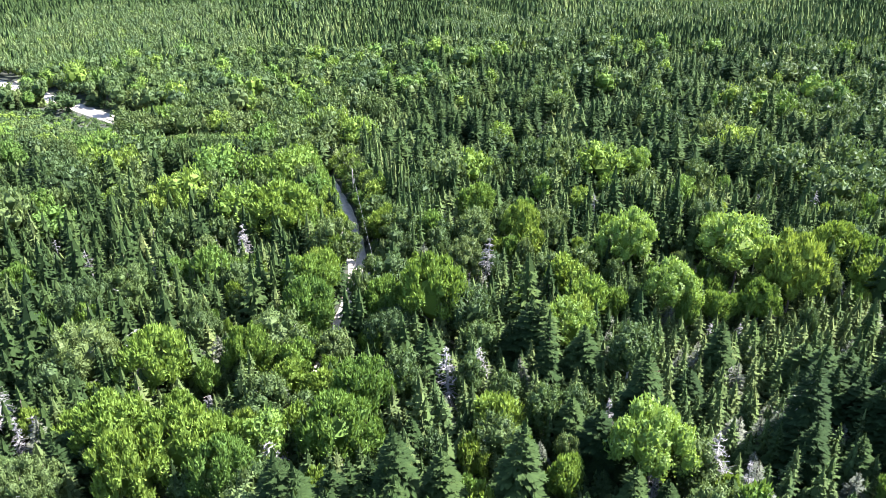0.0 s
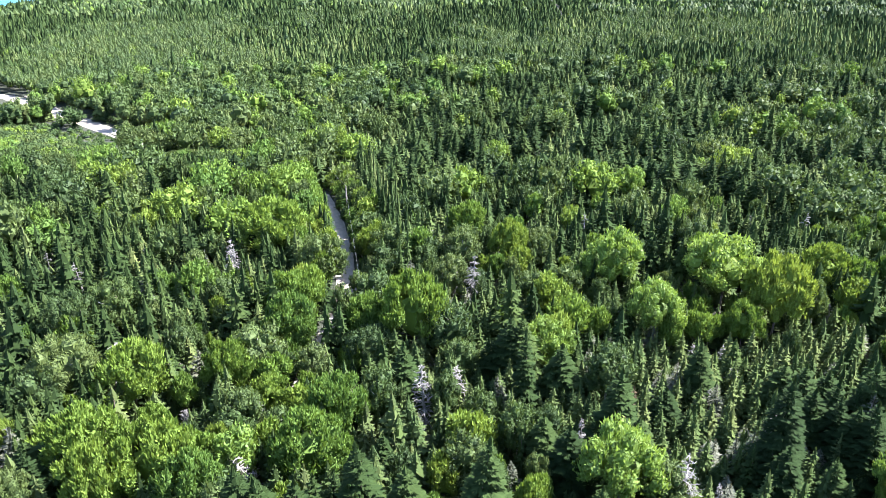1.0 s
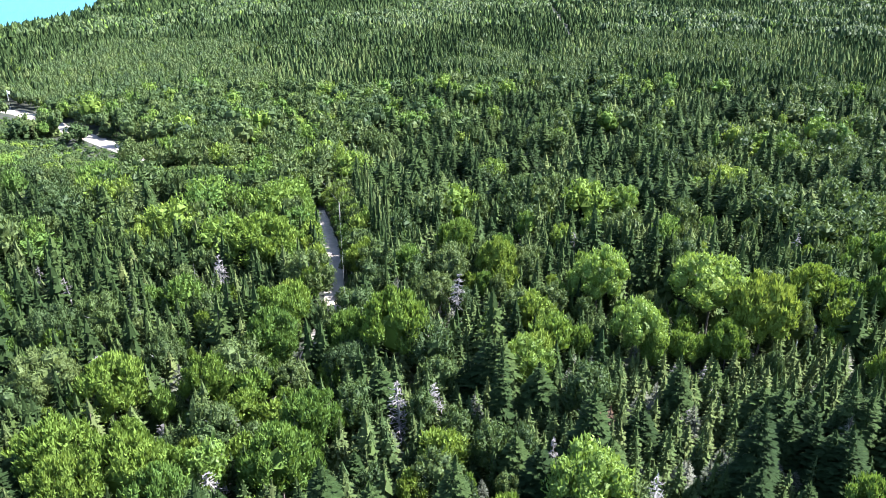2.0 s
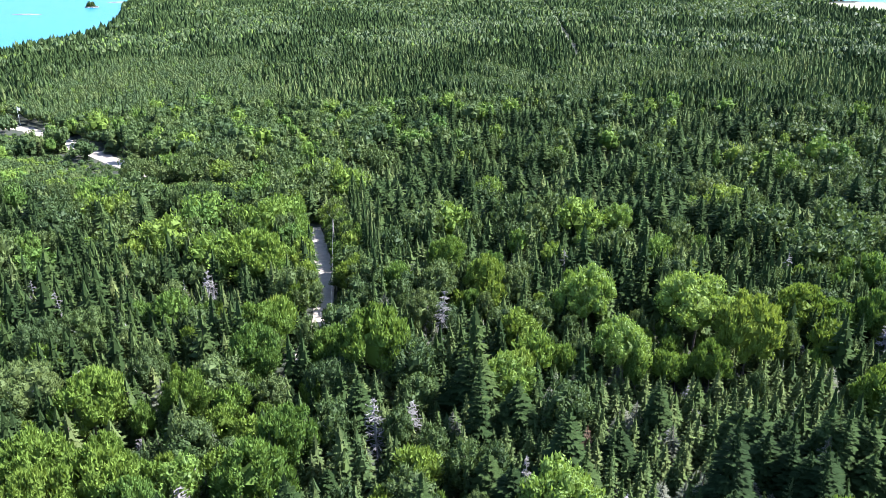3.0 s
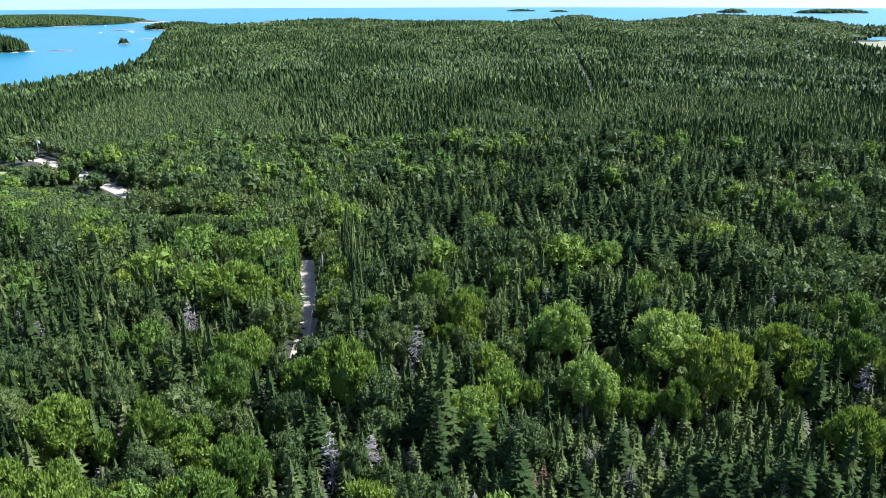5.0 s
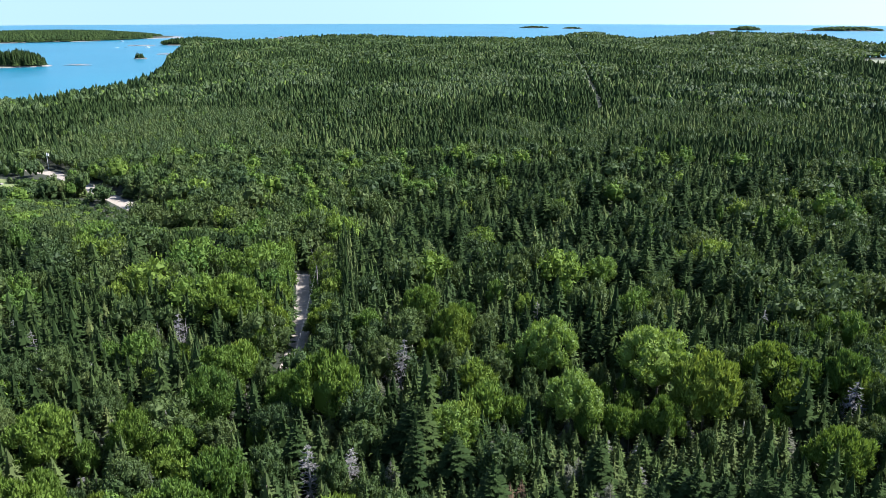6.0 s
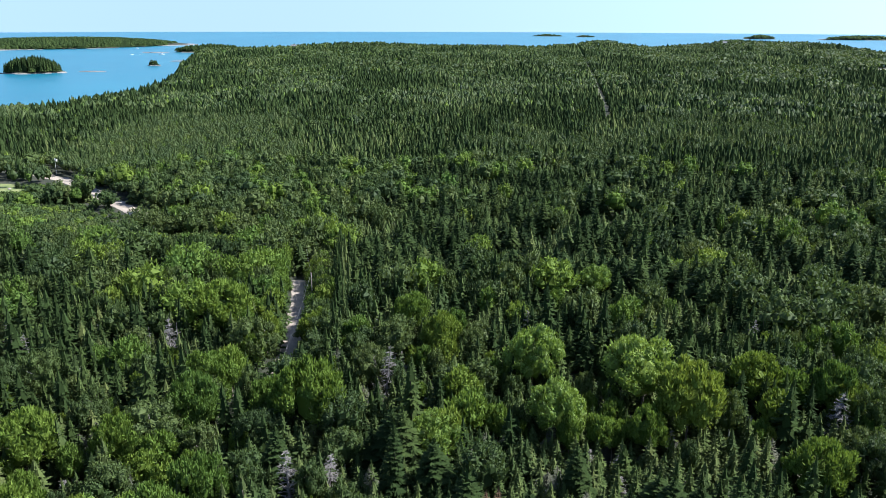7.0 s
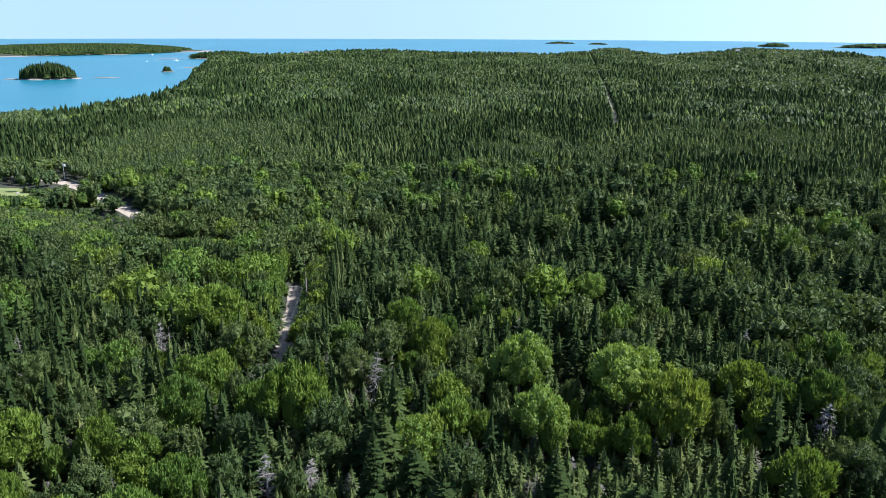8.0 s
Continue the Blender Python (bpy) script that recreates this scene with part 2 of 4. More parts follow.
track_line = [(float(np.interp(y, TRACK_Y, TRACK_X)), float(y)) for y in np.arange(40, 172, 3.0)]
tagged(ribbon("track", track_line, 3.6, GRAVEL), "narrow pale gravel track between trees", "road", kind="structure")
MAIN_ROAD = [(-20, 252), (-48, 246), (-66, 230), (-83, 228), (-96, 232), (-109.5, 243.5), (-126, 258), (-143, 272), (-157.5, 285.5), (-176, 299), (-190, 306), (-215, 316), (-250, 326), (-300, 333)]
tagged(ribbon("road", MAIN_ROAD, 6.2, GRAVEL), "wide pale gravel road in the sun", "road", kind="structure")
CUT = [(66, 420), (76, 560), (80, 640), (84, 780), (93, 1231), (104, 1700)]

tagged(ribbon("cut", [c for c in CUT if c[1] > 600], 2.2, MARSH, 0.15, 12.0), "straight grassy cut through the far woods", "clearing", kind="structure")

# ---- trees: shapes ----
def unit(v):
    return v / np.maximum(np.linalg.norm(v, axis=-1, keepdims=True), 1e-6)


def sprays(base, way, length, width, over, fold=0.12):
    """Kite-shaped sprays of foliage, folded along the middle: from base along way, with over as their upper side."""
    side = unit(np.cross(way, over))
    top = np.cross(side, way)
    mid = base + way * (0.5 * length)[:, None] - top * (fold * length)[:, None]
    s = side * (0.5 * width)[:, None]
    return np.stack([base, mid + s, base + way * length[:, None], mid - s], 1)


def skirts(g, h, r, tiers, sides, ragged=0.3, low=0.1, taper=0.72):
    """Stacked skirts of boughs, star-shaped at their hems, that narrow to a point."""
    q = []
    for i in range(tiers):
        f = i / tiers
        hem, top = h * (low + (0.94 - low) * f), h * (low + (0.94 - low) * min(1.1, (i + 1.5) / tiers))
        top = min(top, h * 0.985)
        r0 = r * (1 - f) ** taper * g.uniform(0.82, 1.14) + 0.06
        r1 = r0 * 0.16 if i < tiers - 1 else 0.02
        a = np.arange(sides * 2) * math.pi / sides + g.uniform(0, 6.28) + g.uniform(-0.12, 0.12, sides * 2)
        rad = r0 * np.where(np.arange(sides * 2) % 2, 0.62, 1.0) * g.uniform(1 - ragged, 1 + ragged, sides * 2)
        z = hem + (top - hem) * g.uniform(-0.1, 0.16, sides * 2) + np.where(np.arange(sides * 2) % 2, 0.12 * (top - hem), 0)
        rim = np.stack([rad * np.cos(a), rad * np.sin(a), z], 1)
        up = np.stack([r1 * np.cos(a), r1 * np.sin(a), np.full(len(a), top)], 1)
        n = np.roll(np.arange(len(a)), -1)
        # two rim edges meet in one apex edge: each bough is a folded kite
        for k in range(0, len(a), 2):
            q.append(np.array([up[k], rim[k - 1], rim[k], rim[n[k]]]))
    return np.array(q)


def spruce_crown(g, h, r, tiers, boughs, side, wide, droop=-0.3, core=0.46, plump=0.76, hems=6):
    """A conifer: tier upon tier of flat, drooping boughs, each a blade with feathered side twigs, round a dense inner cone."""
    q = [skirts(g, h, r * core, max(2, tiers // 2), hems, 0.35, taper=plump)]
    k = np.arange(tiers * boughs)
    f = np.clip((k // boughs + g.uniform(-0.15, 0.5, len(k))) / tiers, 0, 0.97)
    a = (k % boughs) * 2 * math.pi / boughs + (k // boughs) * 1.1 + g.normal(0, 0.16, len(k))
    ln = (r * (1 - f) ** plump * np.repeat(g.uniform(0.82, 1.12, tiers), boughs) + 0.1) * g.uniform(0.75, 1.15, len(k))
    p = droop * (1 - 0.5 * f) + (0.75 - 0.5 * droop) * f ** 6 + g.normal(0, 0.09, len(k))
    way = np.stack([np.cos(a) * np.cos(p), np.sin(a) * np.cos(p), np.sin(p)], 1)
    start = np.stack([0 * a, 0 * a, np.minimum(h * (0.07 + 0.87 * f) - 0.4 * ln * np.sin(p), h * 0.97)], 1) + way * (0.15 * ln)[:, None]
    over = np.array([0, 0, 1.0]) + 0.35 * way * np.array([1, 1, 0]) + g.normal(0, 0.16, (len(k), 3))
    q.append(sprays(start, way, ln * 0.88, ln * wide * g.uniform(0.8, 1.25, len(k)), over, 0.07))
    for s in range(side):
        t = 0.3 + 0.52 * (s + 0.4) / side
        for turn in (-1, 1):
            b = a + turn * g.uniform(0.5, 0.85, len(k))
            d = unit(np.stack([np.cos(b), np.sin(b), np.sin(p) - 0.1 + g.normal(0, 0.08, len(k))], 1))
            l2 = ln * (0.5 * (1 - t) + 0.14) * g.uniform(0.7, 1.3, len(k))
            q.append(sprays(start + way * (ln * 0.88 * t)[:, None], d, l2, l2 * 0.4, over, 0.08))
    a = g.uniform(0, 3.14)
    tip = np.array([[0, 0, h * 0.9], [0, 0, h * 0.91]])
    q.append(sprays(tip, np.tile([0.03, 0.02, 1.0], (2, 1)), np.array([0.15, 0.135]) * h * 0.6, np.array([0.24, 0.24]), np.array([[math.cos(a), math.sin(a), 0], [-math.sin(a), math.cos(a), 0]])))
    return np.concatenate(q)


def cone_crown(g, h, r, tiers, per):
    return skirts(g, h, r, tiers, per, 0.3, taper=0.7)


def lobe(g, c, size, rings=3, sides=6):
    """The shaded inside of a leaf mass: an uneven, closed lump."""
    a = np.arange(sides) * 2 * math.pi / sides + g.uniform(0, 6.28)
    e = np.linspace(-1.35, 1.45, rings + 1)
    rad = g.uniform(0.8, 1.1, (rings + 1, sides))
    v = np.stack([np.cos(e)[:, None] * np.cos(a) * rad, np.cos(e)[:, None] * np.sin(a) * rad, np.sin(e)[:, None] * rad], -1) * size + c
    n = np.roll(np.arange(sides), -1)
    return np.stack([v[:-1], v[:-1][:, n], v[1:][:, n], v[1:]], 2).reshape(-1, 4, 3)


def broad_crown(g, h, r, masses, per, leaf, slim=0.45, rings=3, sides=6, upswept=0.2, inside=0.66):
    """Rounded leaf masses at the ends of the limbs, with gaps between them; each is thatched with sprays that lie on it, and some that stand up."""
    middle, half = h * 0.62, h * 0.36
    skew = g.uniform(-0.18, 0.18, 2) * r
    q = [lobe(g, np.array([0, 0, middle - 0.05 * h]), np.array([r * 0.55, r * 0.55, half * 0.7]), rings, sides)]
    for i in range(masses):
        a, e = i * 2.4 + g.uniform(-0.4, 0.4), math.asin(np.clip(-0.5 + 1.5 * (i + 0.5) / masses, -1, 1))
        big = g.uniform(0.75, 1.3) * (1.55 / masses ** 0.5)
        out = max(0.3, 1.02 - 0.75 * big) * g.uniform(0.82, 1.12)
        c = np.array([r * out * math.cos(a) * math.cos(e), r * out * math.sin(a) * math.cos(e), middle + half * out * 1.1 * math.sin(e)])
        c[:2] += skew * math.sin(e)
        size = np.array([r, r, 0.55 * r + 0.45 * half]) * big * g.uniform(0.85, 1.15, 3)
        if inside:
            q.append(lobe(g, c, size * inside, rings, sides))
        from_stem = unit(c - np.array([0, 0, middle * 0.75]))
        d = unit(g.normal(size=(per, 3)) + np.array([0, 0, 0.55]) + 0.8 * from_stem)
        pos = c + d * size * g.uniform(0.62, 1.16, (per, 1))
        lie = from_stem + np.array([0, 0, 0.5])
        lie = lie - d * (d @ lie)[:, None]
        way = unit(unit(lie) + d * 0.35 + g.normal(size=(per, 3)) * 0.35)
        ln = leaf * g.uniform(0.65, 1.4, per)
        stand = g.uniform(0, 1, per) < upswept * np.clip(d[:, 2] + 0.3, 0, 1)
        way[stand] = unit(np.array([0, 0, 1.0]) + 0.45 * d[stand] + g.normal(size=(int(stand.sum()), 3)) * 0.22)
        ln[stand] = np.minimum(2.6 * ln[stand], 0.95)
        width = ln * slim * g.uniform(0.8, 1.3, per) * np.where(stand, 0.5, 1)
        q.append(sprays(pos - way * (ln * 0.4)[:, None], way, ln, width, d + np.array([0, 0, 0.2]) + g.normal(size=(per, 3)) * 0.45, 0.12))
    return np.concatenate(q)


def trunk_and_limbs(g, h, r, limbs, bole=0.011, sides=6):
    q = [tube([(0, 0, -0.4), (0.02 * h * g.uniform(-1, 1), 0.02 * h * g.uniform(-1, 1), h * 0.45), (0, 0, h * 0.85)], [bole * h * 1.3, bole * h, 0.02], sides)]
    for i in range(limbs):
        a, z = i * 2.4 + g.uniform(-0.3, 0.3), h * (0.3 + 0.4 * i / max(1, limbs))
        e = (r * 0.7 * math.cos(a), r * 0.7 * math.sin(a), z + h * 0.2)
        q.append(tube([(0, 0, z), (e[0] * 0.45, e[1] * 0.45, z + h * 0.08), e], [bole * h * 0.55, bole * h * 0.35, 0.012], 4))
    return np.concatenate(q)


def bare_snag(g, h, r, boughs, bole=0.012):
    """A dead tree: a bare trunk with dry, drooping boughs and twigs."""
    lean = g.uniform(-0.05, 0.05, 2)
    q = [tube([(0, 0, -0.3), (lean[0] * h * 0.5, lean[1] * h * 0.5, h * 0.5), (lean[0] * h, lean[1] * h, h)], [bole * h, bole * h * 0.7, 0.015], 5)]
    for i in range(boughs):
        f = g.uniform(0.25, 0.97)
        a, ln = g.uniform(0, 6.28), r * (1.05 - f) ** 0.6 * g.uniform(0.5, 1.1)
        s = np.array([lean[0] * h * f, lean[1] * h * f, h * f])
        e = s + np.array([math.cos(a) * ln, math.sin(a) * ln, g.uniform(-0.6, 0.15) * ln])
        q.append(tube([s, (s + e) / 2 + np.array([0, 0, 0.06]), e], [0.048, 0.034, 0.016], 3))
        for k in range(4):
            b = s + (e - s) * g.uniform(0.35, 0.9)
            t = b + g.normal(size=3) * 0.3 * ln * np.array([1, 1, 0.7])
            q.append(tube([b, t], [0.03, 0.014], 3))
    return np.concatenate(q)


# ---- trees: where they stand ----
# big broad-leaved trees: x, y, crown radius
MAPLES_FRONT = [(-31.5, 58.6, 4.7, 12.6), (1.6, 58.0, 2.1), (-13.1, 58.5, 2.4), (-22.5, 58.6, 3.4), (11.9, 59.5, 2.4), (-27.2, 62.0, 4.2, 11.6), (2.9, 63.1, 2.2), (8.4, 64.4, 1.9), (-11.6, 65.1, 4.6),
                (-36.2, 65.3, 4.6, 11.4), (-30.2, 69.7, 2.8), (-9.7, 73.2, 3.7), (-36.4, 78.2, 4.2), (-30.1, 78.2, 2.6), (-12.0, 79.2, 2.2), (-25.3, 81.9, 3.6), (-10.1, 85.9, 2.3),
                (65.3, 86.8, 4.8), (-19.4, 92.0, 3.2, 10.4), (-8.8, 94.3, 3.0), (20.3, 94.7, 2.5), (-1.6, 93.2, 4.2, 12.2)]
MAPLES_BACK = [(-31.9, 99.8, 2.4), (-20.4, 102.0, 3.5), (-65.5, 102.1, 3.0), (51.5, 99.5, 4.2, 11.9), (63.9, 112, 4.2), (-20.4, 115.9, 3.0), (46.1, 118.8, 3.6), (13.0, 120.8, 3.0), (-10.4, 125.6, 4.0),
               (-29.5, 125.9, 5.4), (-37.9, 128.8, 4.9), (5.8, 131.6, 3.2), (-49.4, 137.7, 5.0), (-25.8, 138.7, 3.2), (5.1, 151.5, 4.2), (-47.3, 152.7, 5.8), (33.6, 153.8, 5.2), (-32.5, 156.0, 4.8), (-74.1, 156.3, 4.1)]
GOLDEN = [(21.3, 62.0, 4.2, 12.0), (-20.2, 65.0, 2.5, 9.0), (46.2, 107.4, 4.8, 11.5), (29.4, 111.2, 3.8, 10.9), (42.3, 160.2, 3.9), (16.9, 88.4, 3.3, 9.1), (33.4, 96.6, 3.5, 9.7)]
BIRCHES = [(-21.3, 73.4, 2.4), (-45.4, 79.6, 4.4), (-5.1, 76.2, 2.7, 10.8), (-21.5, 84.6, 2.7), (-51.3, 93.3, 4.5), (-46.4, 97.4, 3.6), (-8.4, 100.4, 2.6), (78.6, 103.7, 3.3), (75.1, 137.3, 5.0), (-76.1, 143.0, 4.6),
           (86.5, 147.3, 5.4), (96, 148, 5.2), (-0.3, 147.4, 4.6), (72.5, 151.0, 5.6), (74.2, 88.8, 3.4), (-5.8, 138.3, 3.3), (-71.1, 168.3, 5.8)]
SNAGS = [(0.4, 75.8, 12.4), (-35.2, 115.2, 8.2), (-38.6, 116.0, 7.4), (-33.4, 112.6, 8.6), (3.8, 108.5, 9), (5.9, 106.5, 8.8), (35.9, 80.4, 8.3), (20.7, 58.7, 9), (27.3, 59.5, 8.6), (26.1, 61.2, 8.8), (18.3, 68.2, 9), (-46.9, 65.4, 9), (-18.7, 66.6, 9),
         (-40.7, 69.8, 8), (-46.3, 67.3, 8.5), (-50.2, 69.4, 8.8), (61.6, 102.7, 9), (30.3, 57.8, 8.5)]

RASTER, RX, RY = 0.5, -420.0, 30.0
taken = np.zeros((1560, 780), bool)


def stamp(x, y, r):
    i, j, k = int((x - RX) / RASTER), int((y - RY) / RASTER), int(r / RASTER) + 1
    i0, i1, j0, j1 = max(0, i - k), min(taken.shape[0], i + k + 1), max(0, j - k), min(taken.shape[1], j + k + 1)
    if i0 < i1 and j0 < j1:
        a, b = np.meshgrid(np.arange(i0, i1), np.arange(j0, j1), indexing="ij")
        taken[i0:i1, j0:j1] |= (a - i) ** 2 + (b - j) ** 2 <= (r / RASTER) ** 2


def free(x, y):
    i, j = ((x - RX) / RASTER).astype(int), ((y - RY) / RASTER).astype(int)
    inside = (i >= 0) & (i < taken.shape[0]) & (j >= 0) & (j < taken.shape[1])
    return ~(inside & taken[np.clip(i, 0, taken.shape[0] - 1), np.clip(j, 0, taken.shape[1] - 1)])


def stamp_line(line, r):
    for (x0, y0), (x1, y1) in zip(line, line[1:]):
        n = int(math.hypot(x1 - x0, y1 - y0) / 1.0) + 1
        for k in range(n + 1):
            stamp(x0 + (x1 - x0) * k / n, y0 + (y1 - y0) * k / n, r)


stamp_line([p for p in track_line if 84 < p[1] < 170], 2.3)
stamp_line([p for p in track_line if p[1] <= 84], 1.2)
stamp_line(MAIN_ROAD, 4.6)
stamp_line([(-230, 276), (-184, 272)], 7)
stamp_line([(-230, 288), (-190, 286)], 6)


def in_view(x, y):
    """The stretch of country that lies before the path."""
    return (y > 36) & (x > -0.84 * y - 22) & (x < 0.64 * y + 58)


def clear_far(x, y):
    """Off the cut through the far woods and off the marsh, on dry land."""
    cut = np.abs(x - np.interp(y, [c[1] for c in CUT], [c[0] for c in CUT])) > 2.5 + 0.0009 * np.maximum(y - 500, 0)
    marsh = (((x - 545) / 96) ** 2 + ((y - 1000) / 176) ** 2 > 1) & (((x - 610) / 82) ** 2 + ((y - 1200) / 74) ** 2 > 1)
    return (cut | (y < 540)) & marsh & (inland(x, y) > 14)


def leafiness(x, y):
    """The share of broad-leaved trees, stand by stand."""
    v = 0.28 + 0.26 * wave(x, y, 38, 7) + 0.12 * wave(x, y, 14, 8)
    for cx, cy, sx, sy, amount in ((-26, 66, 14, 22, 0.3), (-33, 140, 22, 18, 0.4), (-120, 265, 60, 50, 0.35), (-60, 205, 40, 28, 0.2), (70, 150, 22, 14, 0.35), (48, 110, 12, 9, 0.2),
                                   (-60, 115, 24, 17, -0.75), (5, 190, 34, 30, -0.4), (38, 72, 26, 16, -0.35), (60, 205, 26, 22, -0.3), (30, 125, 10, 8, -0.4), (110, 230, 40, 30, 0.25), (-200, 430, 90, 60, 0.3), (165, 345, 45, 24, 0.7), (75, 330, 18, 12, 0.5), (-90, 200, 70, 70, 0.3), (-150, 330, 90, 90, 0.3), (-20, 300, 80, 40, 0.15)):
        v = v + amount * np.exp(-((x - cx) / sx) ** 2 - ((y - cy) / sy) ** 2)
    v = v - (0.04 + 0.12 * smooth((x + 40) / 50)) * smooth((y - 145) / 30) + 0.2 * np.exp(-((x + 150) / 90) ** 2 - ((y - 250) / 70) ** 2)
    v = np.where(y > 330, v + 0.4 * wave(x, y, 120, 17) - 0.02, v)
    return v


def darkness(x, y):
    """Where the dark, taller firs gather."""
    v = wave(x, y, 30, 51)
    for cx, cy, sx, sy, amount in ((-60, 115, 24, 17, 1.5), (-46, 80, 14, 12, 0.9), (-150, 235, 50, 30, 0.5), (55, 165, 30, 14, 0.7), (26, 211, 7, 8, 1.4), (62, 208, 12, 8, 1.3), (90, 205, 10, 10, 1.0), (40, 127, 7, 6, 1.3), (28, 150, 9, 9, 0.8), (-70, 165, 9, 7, 0.9), (20, 290, 50, 30, 0.6)):
        v = v + amount * np.exp(-((x - cx) / sx) ** 2 - ((y - cy) / sy) ** 2)
    return v


def jittered(step, x0, x1, y0, y1, seed, loose=0.5):
    g = np.random.default_rng(seed)
    xs, ys = np.arange(x0, x1, step), np.arange(y0, y1, step * 0.87)
    x, y = np.meshgrid(xs, ys)
    x = x + (np.arange(len(ys)) % 2)[:, None] * step / 2
    x, y = x + g.uniform(-loose, loose, x.shape) * step, y + g.uniform(-loose, loose, y.shape) * step
    return x.ravel(), y.ravel(), g


def verge(x, y, r, h):
    """Low scrub on the open side of the gravel road."""
    if -200 < x < -45 and 170 < y < 300:
        road = min((math.hypot(x - a, y - b), a, b) for a, b in MAIN_ROAD_FINE)
        if y < road[2] + 2 and (-133 < road[1] < -84 or -196 < road[1] < -147 or (-84 <= road[1] < -58 and road[0] > 26)):
            h = min(h, max(0.5 + 0.09 * road[0], 0.17 * road[0] - 0.6))
            r = min(r, 0.7 + 0.45 * h)
    if -205 < x < -150 and 205 < y < 271:  # and before the lawn
        h = min(h, 1.2 + 0.17 * min(math.hypot(x - a, y - b) for a, b in ((-176, 271), (-190, 273), (-168, 275))))
        r = min(r, 0.7 + 0.45 * h)
    return r, h


MAIN_ROAD_FINE = [(a[0] + (b[0] - a[0]) * k / 6, a[1] + (b[1] - a[1]) * k / 6) for a, b in zip(MAIN_ROAD, MAIN_ROAD[1:]) for k in range(6)]

trees = []  # rows of kind, x, y, crown radius, height
for group_of, kind in ((MAPLES_FRONT, "maple"), (MAPLES_BACK, "maple"), (GOLDEN, "golden"), (BIRCHES, "birch")):
    for x, y, r, *tall in group_of:
        stamp(x, y, r * 0.72)
        trees.append((kind, x, y, r * 1.08, tall[0] if tall else 6.4 + 1.0 * r))
for x, y, h in SNAGS:
    stamp(x, y, 1.3)
    trees.append(("snag", x, y, 2.5 if h > 10.5 else 1.5, h))
# conifers that stand out: x, y, height of the top, crown radius
for x, y, top, r in ((78, 256, 8.5, 4.2), (61.6, 341, 6.5, 4.4), (72, 352, 6.0, 4.2), (95.9, 219, 8.8, 3.6), (105.5, 186, 9.0, 4.4), (109.5, 184, 8.2, 3.8), (48.1, 201, 5.4, 3.4), (58.2, 183.6, 7.6, 3.8), (62, 187, 5.6, 3.4),
                     (30.9, 231, 7.8, 4.6), (47, 257, 7.4, 4.0), (52, 262, 6.2, 3.8), (12.7, 145, 6.6, 2.6), (16, 142, 5.6, 2.4), (26.3, 145.6, 8.0, 2.9), (29.5, 148, 7.0, 2.8), (33, 144, 6.4, 2.7), (62, 133.2, 7.3, 2.5), (58.6, 137.4, 7.2, 2.5),
                     (55, 134, 6.2, 2.4), (66, 136, 6.6, 2.4), (26.7, 220.6, 5.4, 4.0), (22, 202.8, 5.6, 4.0), (25, 206, 4.6, 3.6), (22.8, 236, 6.6, 3.6), (-18.3, 251, 6.8, 4.0), (-10.9, 141.2, 9.6, 2.8), (-64.8, 169, 7.2, 3.2), (-61.5, 166, 6.4, 3.0),
                     (-41.2, 103.2, 8.5, 2.3), (-60.3, 110, 9.4, 2.6), (-66, 112, 8.8, 2.6), (-55, 107, 8.6, 2.4), (-42.7, 71.2, 10.4, 2.3), (12.6, 79.2, 9.0, 1.5), (25.7, 93, 6.6, 1.8), (35.9, 64.8, 8.2, 1.6), (47.2, 82.4, 9.2, 2.0),
                     (46.8, 70.2, 9.0, 2.0), (50, 73, 8.6, 2.1), (43, 119, 9.6, 2.9), (38.5, 121, 9.2, 2.8), (35.5, 124.5, 8.6, 2.7)):
    stamp(x, y, r * 0.7)
    if y > 115:  # the wood stands back from it on the near side
        away = math.hypot(x - 17, y)
        for k in (0.7, 1.5, 2.2):
            stamp(x + (17 - x) / away * r * k, y - y / away * r * k, r * 0.95)
    trees.append(("fir", x, y, r, top - height(x, y)))
for k in range(12):  # young trees that close over the near end of the track
    y = 58 + 3.3 * k
    c = float(np.interp(y, TRACK_Y, TRACK_X))
    gap = 2.6 if y < 76 else 1.9
    for x, r, h in ((c - gap - 0.3 * (k % 3), 2.1 + 0.3 * (k % 2), 6.6 + 0.5 * (k % 4)), (c + gap + 0.3 * (k % 2), 1.9 + 0.2 * (k % 3), min(6.4 + 0.5 * (k % 3), max(2.2, 0.56 * (96.5 - y))))):
        stamp(x, y, 1.2)
        trees.append(("maple" if k % 4 else "birch", x, y + 0.7 * (k % 2), r if h > 4 else 1.4, h))
for k in range(32):  # the two rows that close in on the track
    y = 97 + 2.5 * k
    c = float(np.interp(y, TRACK_Y, TRACK_X))
    for x, r, kind in ((c - 3.7 - 0.35 * (k % 3), 2.0 + 0.25 * (k % 2), "maple" if k % 4 else "birch"), (c + 3.4 + 0.4 * (k % 2), 1.7 + 0.15 * (k % 3), ("birch", "fir", "maple", "maple")[k % 4]), (c + 6.2, 2.2, ("maple", "fir", "birch")[k % 3])):
        if x > c and y < 121 and (k % 3 or x > c + 5):
            continue  # the sun comes through here
        if free(np.array([x + (0.6 if x > c else 0)]), np.array([y]))[0]:
            stamp(x, y, 1.1)
            trees.append((kind, x, y, r if kind != "fir" else 1.7, (7.2 if x < c else 9.2) + 0.5 * (k % 4)))
